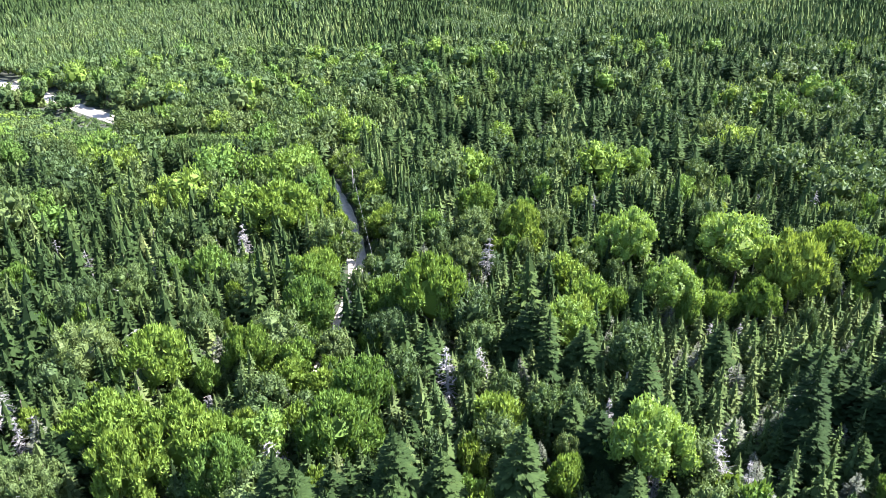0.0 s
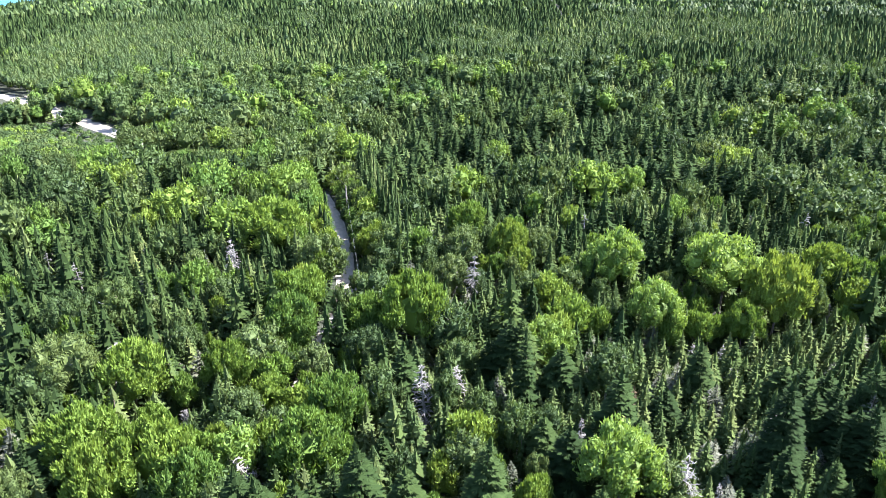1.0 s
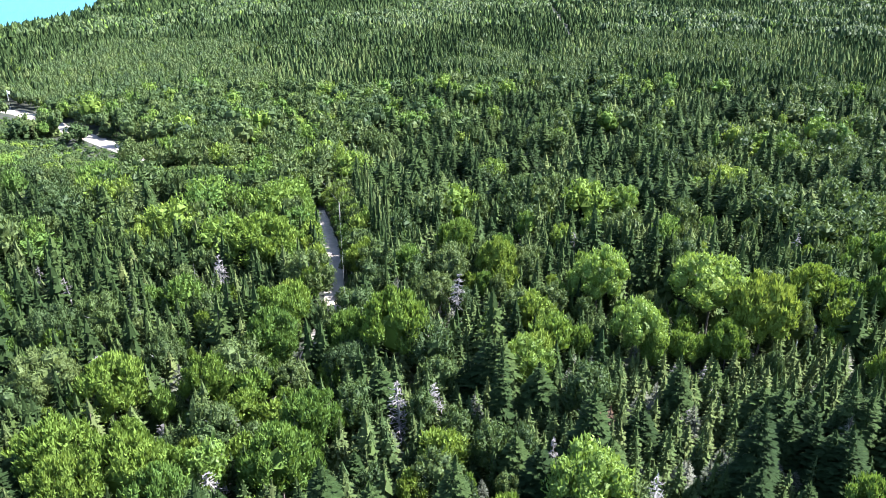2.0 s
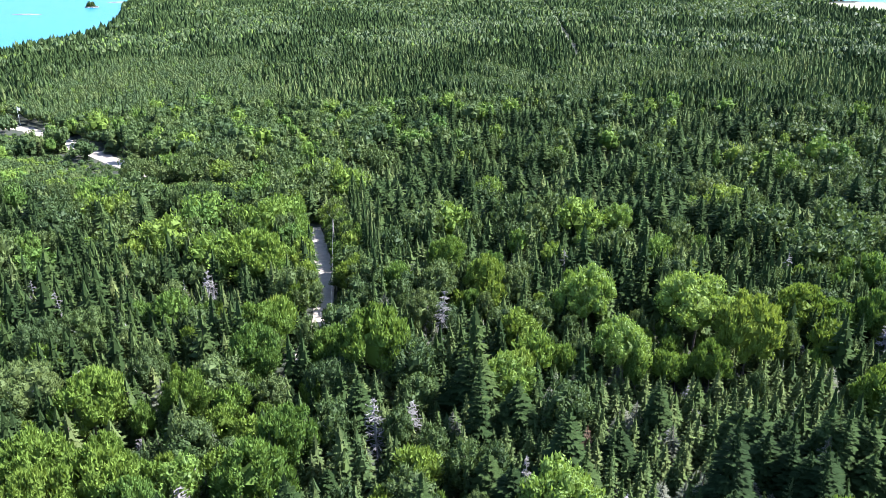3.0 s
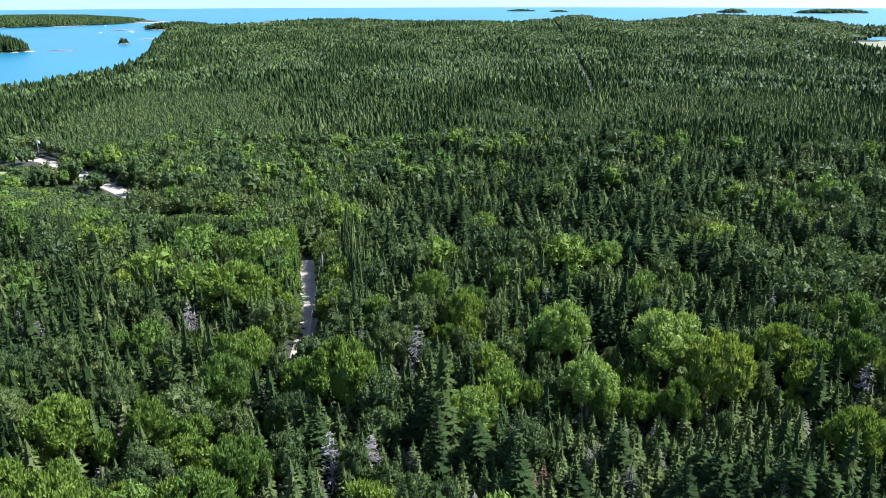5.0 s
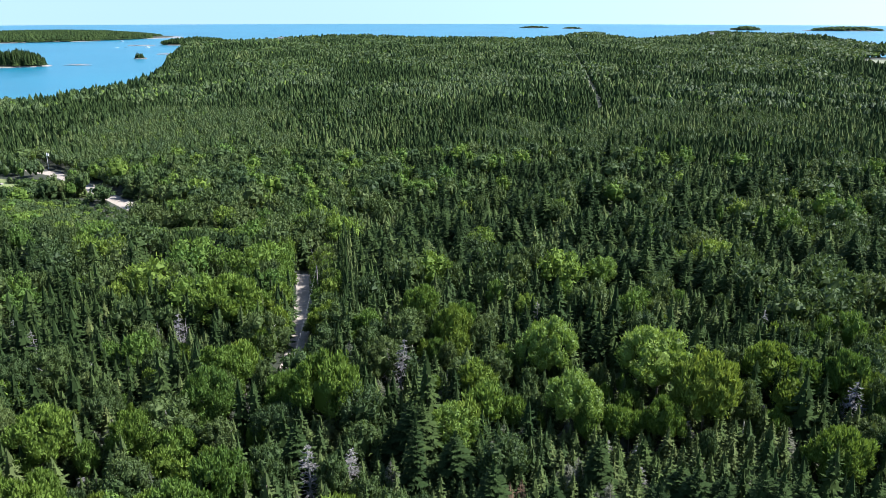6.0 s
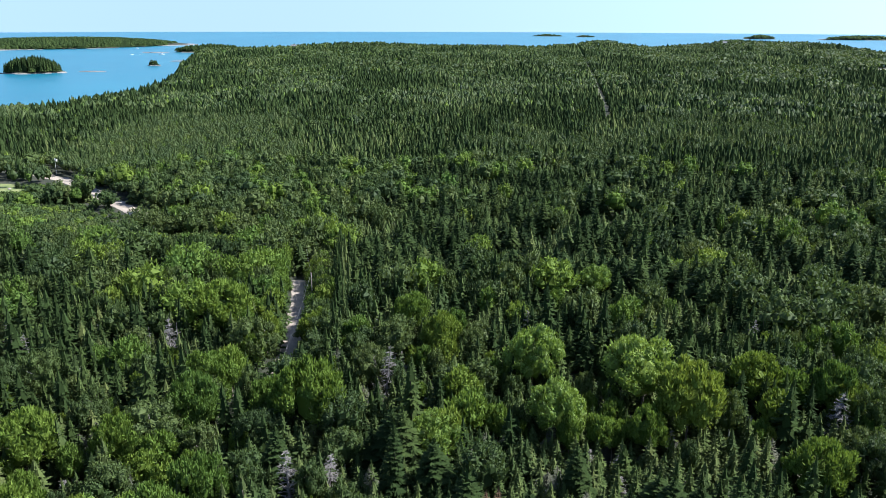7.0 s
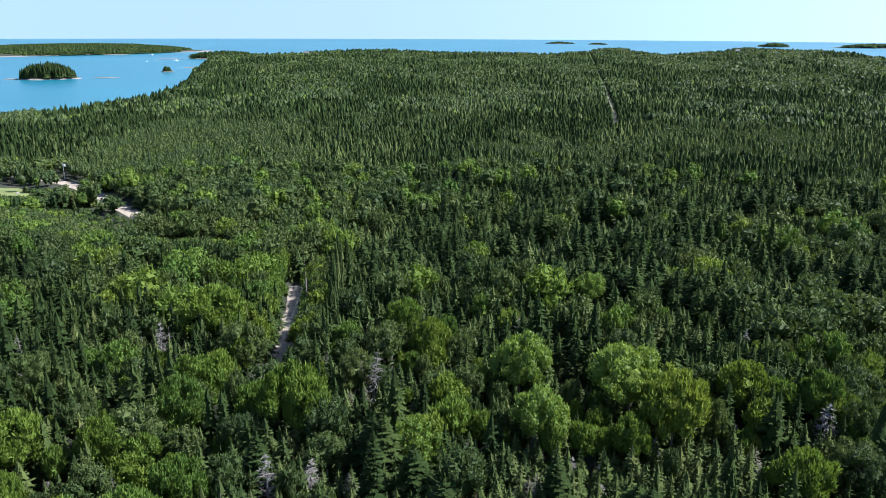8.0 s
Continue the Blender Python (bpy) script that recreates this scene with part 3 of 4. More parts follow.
for x, y, r, h in ((-126.5, 252, 3.0, 6.2), (-130.5, 255, 3.2, 6.8), (-131.5, 251.0, 2.8, 4.6), (-83.5, 223.5, 3.2, 5.4), (-81.5, 225.5, 3.0, 6.0), (-119.5, 269, 5.4, 8.2), (-129.5, 279, 5.4, 8.8), (-110.5, 259, 4.2, 6.6), (-103.5, 251.5, 2.8, 5.0), (-114.5, 256, 1.8, 3.0), (-168, 266, 4.2, 5.0), (-160, 260, 3.4, 3.8), (-192, 316, 4.8, 8.5), (-199, 311, 5, 9), (-207, 306, 5, 9)):
    stamp(x, y, r * 0.8)  # round trees and bushes by the road
    trees.append(("birch", x, y, r, h))
for x, y, r, h in ((-131.5, 255.5, 2.2, 7.0), (-128, 252.5, 2.0, 6.6)):
    stamp(x, y, r * 0.8)
    trees.append(("fir", x, y, r, h))
for x, y, r, h in ((-11.4, 88.3, 1.9, 6.2), (-10.8, 92.6, 1.8, 6.0)):
    stamp(x, y, r * 0.8)
    trees.append(("maple", x, y, r, h))
for x, y in ((24.3, 76.4), (25.6, 77.2)):
    stamp(x, y, 1.0)
    trees.append(("rust", x, y, 1.6, 7.0))

# smaller broad-leaved trees between them, then the conifers that fill the rest
for step, lo, hi, seed, mean in ((3.9, 0, 150, 31, 2.0), (5.2, 150, 345, 32, 3.3)):
    x, y, g = jittered(step, -330, 290, 38, 345, seed)
    d = np.hypot(x - 15, y)
    keep = in_view(x, y) & (d >= lo) & (d < hi) & (g.uniform(0, 1, len(x)) < leafiness(x, y) * 1.15)
    for x0, y0 in zip(x[keep], y[keep]):
        if free(np.array([x0]), np.array([y0]))[0]:
            r = float(np.clip(g.normal(mean, 0.3 * mean), 1.2, 4.8))
            r, h = verge(x0, y0, r, 5.2 + 1.2 * r + g.uniform(-1.0, 1.0) * (1.0 if lo == 0 else 2.2))
            stamp(x0, y0, r * 0.7)
            trees.append(("birch" if g.uniform() < (0.45 if lo == 0 else 0.75) else "maple", float(x0), float(y0), r, h))
# tall dark firs that stand out over the rest
x, y, g = jittered(7.5, -330, 290, 60, 345, 39)
d = np.hypot(x - 15, y)
keep = in_view(x, y) & (d > 88) & (d < 345) & free(x, y) & (g.uniform(0, 1, len(x)) < 0.16 + 0.34 * darkness(x, y))
for x0, y0 in zip(x[keep], y[keep]):
    r, h = verge(x0, y0, g.uniform(2.6, 3.9), g.uniform(9.6, 14.5))
    stamp(x0, y0, r * 0.7)
    stamp(x0 + (17 - x0) / 60, y0 - r, r * 0.8)
    trees.append(("fir", float(x0), float(y0), r, h))
for step, lo, hi, seed in ((2.0, 0, 150, 41), (2.9, 150, 235, 42), (3.5, 235, 345, 43)):
    x, y, g = jittered(step, -330, 290, 38, 345, seed)
    d = np.hypot(x - 15, y)
    keep = in_view(x, y) & (d >= lo) & (d < hi) & free(x, y)
    tall = darkness(x, y)
    for x0, y0, w in zip(x[keep], y[keep], tall[keep]):
        dark = w + g.normal(0, 0.35) > (0.45 if y0 < 150 else 0.36)
        k = g.uniform()
        grey = 0.03 + 0.1 * math.exp(-((x0 - 36) / 26) ** 2 - ((y0 - 68) / 22) ** 2)
        kind = "snag" if k < 0.02 and y0 < 140 else "dying" if 1 - k < grey and y0 < 150 else "fir" if dark else "spruce"
        h = float(np.clip(g.normal((6.5 if y0 < 150 else 5.4) + (1.4 if dark else 0) + 0.9 * min(w, 1.2) + 0.5 * (step - 2.15), 1.6), 2.6, 12))
        r = h * (0.26 + 0.09 * min(1.0, max(0.0, (y0 - 110) / 60))) * g.uniform(0.75, 1.4) * (0.55 + 0.45 * step / 2.15)
        if y0 < 150:
            r = min(max(r, 1.5), 2.5)
        if x0 > 4 and y0 < 112 and not dark:  # a thicket of young spruce
            h, r = min(h, 8.2) * 0.9, min(max(r, 1.3), 1.75)
        r, h = verge(x0, y0, r, h)
        trees.append((kind, float(x0), float(y0), r, h))

# the strip by the track stays low: young growth on its open side
for i, (kind, x, y, r, h) in enumerate(trees):
    d = x - float(np.interp(y, TRACK_Y, TRACK_X))
    if 0.8 < d < 10 and 97 < y < 176:
        h = min(h, 1.7 * d + 0.5 if y < 118 else 1.1 * d + 0.3)
        trees[i] = (kind, x, y, min(r, max(0.9, d - 1.2), 0.45 * h + 0.3), h)

# spires whose shade falls across the track in stripes
for k in range(27):
    y = 113 + 2.3 * k
    if k % 6 != 2:
        trees.append(("spruce" if k % 3 else "fir", float(np.interp(y, TRACK_Y, TRACK_X)) + 9.4 + 1.1 * (k % 3), y + 0.6 * (k % 2), 1.6, 11.0 + 0.8 * (k % 4)))

NEAR_LIMIT = {"maple": 220, "birch": 150, "golden": 20, "spruce": 300, "fir": 220, "snag": 60, "rust": 10, "dying": 150}
trees.sort(key=lambda a: math.hypot(a[1] - 15, a[2]))

# ---- trees: the near wood, tree by tree ----
LABELS = {"maple": ("maple_tree", "bright green broad-leaved tree in full summer leaf", LEAF, BARK), "birch": ("birch_tree", "soft green birch with pale bark and loose crown", BIRCH, PALE_BARK),
          "golden": ("young_maple_tree", "yellow-green rounded broad-leaved tree in full sun", GOLD, BARK), "spruce": ("spruce_tree", "narrow grey-green spruce with pointed top", SPRUCE, BARK),
          "fir": ("fir_tree", "dark green fir with dense layered boughs", FIR, BARK), "snag": ("dead_spruce", "grey dead spruce with bare dry twigs", DEAD, DEAD), "dying": ("dying_spruce", "thin dying spruce, grey with lichen and sparse needles", GREY, BARK), "rust": ("withered_spruce", "withered spruce with rust-brown needles", RUST, BARK)}


def near_tree(kind, seed, wide=False):
    """One tree of a kind, as tall as 1 m of trunk scaled later: trunk and crown under an Empty."""
    name, label, leaves, bark = LABELS[kind]
    g = np.random.default_rng(seed)
    root = tagged(new(name), label, "tree", "trees of the near wood")
    if kind in ("spruce", "fir", "rust", "dying"):
        h, r = 8.0, 1.6
        crown = spruce_crown(g, h, r, 18 if kind != "fir" else 20, 9 if kind != "fir" else 11, 3 if kind != "fir" else 4, 0.15, -0.28 if kind != "fir" else -0.2)
        if kind in ("rust", "dying"):
            crown = crown[g.uniform(0, 1, len(crown)) < (0.6 if kind == "rust" else 0.5)]
        stem = trunk_and_limbs(g, h * 1.1, r, 0)
    elif kind == "snag":
        h, r = 9.0, 1.5
        both = bare_snag(g, h, r, 70)
        stem, crown = both[:10], both[10:]
    else:
        h, r = (10.4, 4.2) if wide else (7.6, 2.1)
        crown = broad_crown(g, h, r, 34 if wide else 16, 150 if wide else 100, 0.34 if kind != "birch" else 0.26, 0.5, 3, 6, 0.6 if kind == "maple" else 0.12)
        stem = trunk_and_limbs(g, h, r, 8 if wide else 5)
    part("trunk", mesh_of_quads("trunk", stem, [bark]), root)
    part("crown", mesh_of_quads("crown", crown, [leaves]), root)
    return [root, h, r, False]


g = np.random.default_rng(77)
models, rest, count = {}, [], {}
for kind, x, y, r, h in trees:
    count[kind] = count.get(kind, 0) + 1
    if count[kind] > NEAR_LIMIT[kind]:
        rest.append((kind, x, y, r, h))
        continue
    big = r > 3.0 and kind in ("maple", "birch", "golden")
    if (kind, big) not in models:
        models[kind, big] = [near_tree(kind, 500 + 10 * len(models) + i, big) for i in range({"snag": 4, "rust": 2, "golden": 4}.get(kind, 6))]
    m = models[kind, big][int(g.integers(len(models[kind, big])))]
    where = Matrix.LocRotScale((x, y, height(x, y)), Euler((g.uniform(-0.05, 0.05), g.uniform(-0.05, 0.05), g.uniform(0, 6.28))), (r / m[2], r / m[2], h / m[1]))
    if m[3]:
        copy_thing(m[0], where)
    else:
        m[0].matrix_basis, m[3] = where, True
for kind in models:
    for m in models[kind]:
        if not m[3]:
            for o in (*m[0].children, m[0]):
                bpy.data.objects.remove(o)


# ---- trees: the woods behind, each stand one mesh ----
def stand_of(name, label, rows, shapes, material, seed, bark=None):
    """rows: x, y, radius, height. shapes: list of (quads, material index, height, radius)."""
    g = np.random.default_rng(seed)
    rows = np.array(rows, dtype=np.float64)
    if not len(rows):
        return
    z = land(rows[:, 0], rows[:, 1])
    pick = g.integers(len(shapes), size=len(rows))
    qs, idx, tints = [], [], []
    for k, (q, mi, h, r) in enumerate(shapes):
        s = rows[pick == k]
        n = len(s)
        if not n:
            continue
        a, sr, sh = g.uniform(0, 6.28, n), s[:, 2] / r, s[:, 3] / h
        c, si = (np.cos(a) * sr)[:, None, None], (np.sin(a) * sr)[:, None, None]
        out = np.empty((n, *q.shape), np.float32)
        out[..., 0] = q[None, ..., 0] * c - q[None, ..., 1] * si + s[:, 0][:, None, None]
        out[..., 1] = q[None, ..., 0] * si + q[None, ..., 1] * c + s[:, 1][:, None, None]
        out[..., 2] = q[None, ..., 2] * sh[:, None, None] + z[pick == k][:, None, None]
        qs.append(out.reshape(-1, 4, 3))
        idx.append(np.tile(mi, n))
        tints.append(np.repeat(g.uniform(0, 1, n), len(q)))
    me = mesh_of_quads(name, np.concatenate(qs), [material] + ([bark] if bark else []), np.concatenate(idx), np.concatenate(tints))
    return tagged(new(name, me), label, "woods", kind="stuff")


def shape(crown, stem, h, r):
    if stem is None:
        return crown, np.zeros(len(crown), np.int32), h, r
    return np.concatenate([crown, stem]), np.concatenate([np.zeros(len(crown), np.int32), np.ones(len(stem), np.int32)]), h, r


def conifers(seed, tiers, boughs, side, wide, stem, n=6, hems=5, plump=0.72):
    g = np.random.default_rng(seed)
    return [shape(spruce_crown(g, 8.0, 1.6, tiers, boughs, side, wide, -0.4, 0.66, plump, hems), tube([(0, 0, -0.3), (0, 0, 7.5)], [0.1, 0.02], 3) if stem else None, 8.0, 1.6) for _ in range(n)]


def cones(seed, tiers, per, n=6):
    g = np.random.default_rng(seed)
    return [shape(cone_crown(g, 8.0, 1.6, tiers, per), None, 8.0, 1.6) for _ in range(n)]


def leafy(seed, masses, per, leaf, slim, stem, n=5, inside=0.66, rings=2, sides=4):
    g = np.random.default_rng(seed)
    return [shape(broad_crown(g, 9.0, 3.4, masses, per, leaf, slim, rings, sides, 0.25, inside), tube([(0, 0, -0.3), (0, 0, 6.0)], [0.12, 0.06], 3) if stem else None, 9.0, 3.4) for _ in range(n)]


def named(rows, *kinds):
    return [t[1:] for t in rows if t[0] in kinds]


WOODS = {"spruce": ("spruce_wood", "dense grey-green spruce wood", SPRUCE, BARK), "fir": ("fir_wood", "dense dark green fir wood", FIR, BARK),
         "maple": ("maple_wood", "bright green broad-leaved wood", LEAF, BARK), "birch": ("birch_wood", "soft green birch wood", BIRCH, PALE_BARK)}
second = [t for t in rest if math.hypot(t[1] - 15, t[2]) < 155]
third = [t for t in rest if 155 <= math.hypot(t[1] - 15, t[2]) < 240]
fourth = [t for t in rest if math.hypot(t[1] - 15, t[2]) >= 240]
for k, kind in enumerate(("spruce", "fir", "maple", "birch")):
    name, label, leaves, bark = WOODS[kind]
    if kind in ("spruce", "fir"):
        a, b, c = conifers(600 + k, 10, 7, 1, 0.26, True, 8, 5), conifers(620 + k, 10, 7, 0, 0.34, False, 8, 5), conifers(630 + k, 8, 6, 0, 0.4, False, 8)
    else:
        a, b, c = leafy(600 + k, 14, 46, 0.5, 0.55, True), leafy(620 + k, 13, 42, 0.48, 0.58, False, 8, 0.5), leafy(630 + k, 8, 22, 0.6, 0.6, False, 8, 0.62, 3, 5)
    if kind == "fir":  # the tallest stand out
        tall = [t for t in third + fourth if t[0] == "fir" and t[4] > 9.4]
        third, fourth = [t for t in third if t not in tall], [t for t in fourth if t not in tall]
        stand_of("tall_fir_wood", "tall dark firs that overtop the wood", named(tall, kind), conifers(650, 14, 9, 1, 0.24, True, 8, 8, 0.56), leaves, 750, bark)
    stand_of(name, label, named(second, kind), a, leaves, 700 + k, bark)
    stand_of(name, label + ", farther back", named(third, kind), b, leaves, 720 + k)
    stand_of(name, label + ", beyond the track", named(fourth, kind), c, leaves, 730 + k)
stand_of("dead_trees", "scattered grey dead spruces", named(rest, "snag"), [shape(bare_snag(np.random.default_rng(i), 9.0, 1.5, 20), None, 9.0, 1.5) for i in (1, 2, 3)], DEAD, 740)

far = {k: [] for k in WOODS}
farther = {k: [] for k in WOODS}
distant = {k: [] for k in WOODS}
for step, lo, hi, seed, into in ((3.0, 345, 560, 81, far), (4.1, 560, 820, 82, farther), (5.2, 820, 1250, 83, distant), (7.5, 1250, 2280, 84, distant)):
    x, y, g = jittered(step, -1100, 1350, 120, hi + 20, seed)
    d = np.hypot(x - 15, y)
    keep = in_view(x, y) & (d >= lo) & (d < hi) & clear_far(x, y)
    keep &= free(x, y)
    x, y = x[keep], y[keep]
    leafs = leafiness(x, y) + g.normal(0, 0.17, len(x)) > 0.46 - 0.12 * smooth((x + 40) / 120)
    dark = wave(x, y, 90, 52) + 2.0 * np.exp(-((x - 400) / 190) ** 2 - ((y - 930) / 140) ** 2) + 1.5 * np.exp(-((x + 330) / 220) ** 2 - ((y - 760) / 110) ** 2) + g.normal(0, 0.35, len(x)) > -0.3 - 0.5 * smooth((-60 - x) / 120)
    size = step / 4.0
    for x0, y0, a, b, k in zip(x, y, leafs, dark, g.uniform(0, 1, len(x))):
        if a:
            into["maple" if k < 0.2 else "birch"].append((x0, y0, 2.5 * size * (0.75 + 0.5 * k), 5.6 + 2.2 * k + 0.9 * size))
        else:
            into["fir" if b else "spruce"].append((x0, y0, 2.0 * size * (0.75 + 0.4 * k + 0.9 * k ** 8), 5.0 + 1.8 * k + 4.0 * k ** 8 + 1.0 * size))
for k, kind in enumerate(("spruce", "fir", "maple", "birch")):
    name, label, leaves, bark = WOODS[kind]
    if kind in ("spruce", "fir"):
        a, b, c = cones(640 + k, 3, 5), cones(645 + k, 2, 5), cones(660 + k, 1, 4)
    else:
        a, b, c = leafy(640 + k, 4, 12, 0.8, 0.6, False, 6, 0.62, 2, 5), leafy(645 + k, 2, 4, 1.2, 0.7, False, 5, 0.8, 2, 5), leafy(660 + k, 2, 3, 2.4, 0.8, False, 5, 0.75)
    stand_of(name, label + ", far off", far[kind], a, leaves, 760 + k)
    stand_of(name, label + ", on the far slopes", farther[kind], b, leaves, 770 + k)
    stand_of(name, label + ", in the distance", distant[kind], c, leaves, 780 + k)

# the wood goes on under the path, round and behind
x, y, g = jittered(2.6, -45, 80, -45, 58, 90)
keep = ~in_view(x, y) & (np.abs(x - np.interp(y, TRACK_Y, TRACK_X)) > 2.4)
x, y = x[keep], y[keep]
leafs, k = leafiness(x, y) + g.normal(0, 0.25, len(x)) > 0.5, g.uniform(0, 1, len(x))
for kind, pick, slim, high, shapes in (("spruce", ~leafs & (k < 0.7), 1.7, 6.6, conifers(671, 8, 5, 0, 0.58, False)), ("fir", ~leafs & (k >= 0.7), 2.1, 8.4, conifers(672, 8, 5, 0, 0.58, False)),
                                       ("maple", leafs & (k < 0.6), 2.5, 7.6, leafy(673, 9, 18, 0.85, 0.6, False)), ("birch", leafs & (k >= 0.6), 2.3, 7.6, leafy(674, 9, 18, 0.85, 0.6, False))):
    rows = [(a, b, slim * (0.75 + 0.5 * c), high * (0.75 + 0.5 * c)) for a, b, c in zip(x[pick], y[pick], g.uniform(0, 1, pick.sum()))]
    stand_of(WOODS[kind][0], WOODS[kind][1] + ", near the start of the track", rows, shapes, WOODS[kind][2], 790 + len(kind))
x, y, g = jittered(2.3, -60, 95, -60, 44, 94)
keep = np.abs(x - np.interp(y, TRACK_Y, TRACK_X)) > 2.3
rows = [(a, b, 0.8 + 0.7 * c, 0.8 + 1.2 * c) for a, b, c in zip(x[keep], y[keep], g.uniform(0, 1, keep.sum()))]
stand_of("undergrowth", "low green bushes and ferns under the trees", rows, leafy(687, 1, 5, 2.2, 0.6, False), BIRCH, 806)
x, y, g = jittered(6.0, -430, 430, -380, 420, 91)
keep = ~in_view(x, y) & (np.hypot(x, y) < 420) & (inland(x, y) > 14) & ~((np.abs(x - 17.5) < 62) & (y > -44) & (y < 58))
x, y = x[keep], y[keep]
leafs, k = leafiness(x, y) + g.normal(0, 0.25, len(x)) > 0.45, g.uniform(0, 1, len(x))
close = np.hypot(x - 17, y - 5) < 170
for kind, pick, slim, high in (("spruce", ~leafs & (k < 0.6), 2.7, 8.0), ("fir", ~leafs & (k >= 0.6), 2.9, 9.5), ("maple", leafs & (k < 0.5), 3.9, 8.5), ("birch", leafs & (k >= 0.5), 3.7, 8.5)):
    for part_of, where in ((pick & close, ", behind the start of the track"), (pick & ~close, ", all round")):
        near = "behind" in where
        if kind in ("spruce", "fir"):
            shapes = conifers(681, 7, 5, 0, 0.62, False) if near else cones(685, 2, 4)
        else:
            shapes = leafy(682, 6, 8, 1.5, 0.68, False) if near else leafy(686, 2, 3, 2.6, 0.85, False)
        rows = [(a, b, slim * (0.8 + 0.4 * c), high * (0.75 + 0.5 * c)) for a, b, c in zip(x[part_of], y[part_of], g.uniform(0, 1, part_of.sum()))]
        stand_of(WOODS[kind][0], WOODS[kind][1] + where, rows, shapes, WOODS[kind][2], 801 + len(kind))


# low bushes and ferns on the forest floor
x, y, g = jittered(1.9, -150, 130, 42, 165, 93)
keep = in_view(x, y) & (np.hypot(x - 15, y) < 165) & ((np.abs(x - np.interp(y, TRACK_Y, TRACK_X)) > 2.3) | (y > 170)) & (g.uniform(0, 1, len(x)) < 0.3)
rows = [(a, b, 0.7 + 0.6 * k, 1.0 + 1.5 * k) for a, b, k in zip(x[keep], y[keep], g.uniform(0, 1, keep.sum()))]
stand_of("undergrowth", "low green bushes and ferns on the forest floor", rows, leafy(683, 2, 10, 1.5, 0.55, False), BIRCH, 803)


# young conifers under and between the taller trees
x, y, g = jittered(2.3, -150, 130, 42, 165, 95)
k = g.uniform(0, 1, len(x))
beside = x - np.interp(y, TRACK_Y, TRACK_X)
keep = in_view(x, y) & (np.hypot(x - 15, y) < 165) & ((beside < -3.2) | (beside > 4.6)) & free(x, y) & (k < np.where((x > 2) & (y < 118), 0.85, 0.35))
rows = [(a, b, 0.95 + 0.5 * c, 2.4 + 2.2 * c) for a, b, c in zip(x[keep], y[keep], g.uniform(0, 1, keep.sum()))]
stand_of("young_spruce_thicket", "thicket of young spruces under the taller trees", rows, conifers(684, 6, 5, 0, 0.5, False), SPRUCE, 804)

x, y, g = jittered(2.7, -300, 250, 100, 345, 96)
k, d = g.uniform(0, 1, len(x)), np.hypot(x - 15, y)
keep = in_view(x, y) & (d >= 165) & (d < 345) & ((x < np.interp(y, TRACK_Y, TRACK_X) - 3.2) | (x > np.interp(y, TRACK_Y, TRACK_X) + 5)) & free(x, y)
for kind, pick, shapes in (("spruce", keep & (k < 0.4), conifers(697, 6, 5, 0, 0.36, False)), ("birch", keep & (k > 0.85), leafy(698, 2, 9, 1.1, 0.55, False))):
    rows = [(a, b, *verge(a, b, 1.1 + 0.5 * c, 3.0 + 2.2 * c)) for a, b, c in zip(x[pick], y[pick], g.uniform(0, 1, pick.sum()))]
    stand_of("young_growth", "young trees closing the gaps of the wood, " + kind, rows, shapes, WOODS[kind][2], 807)


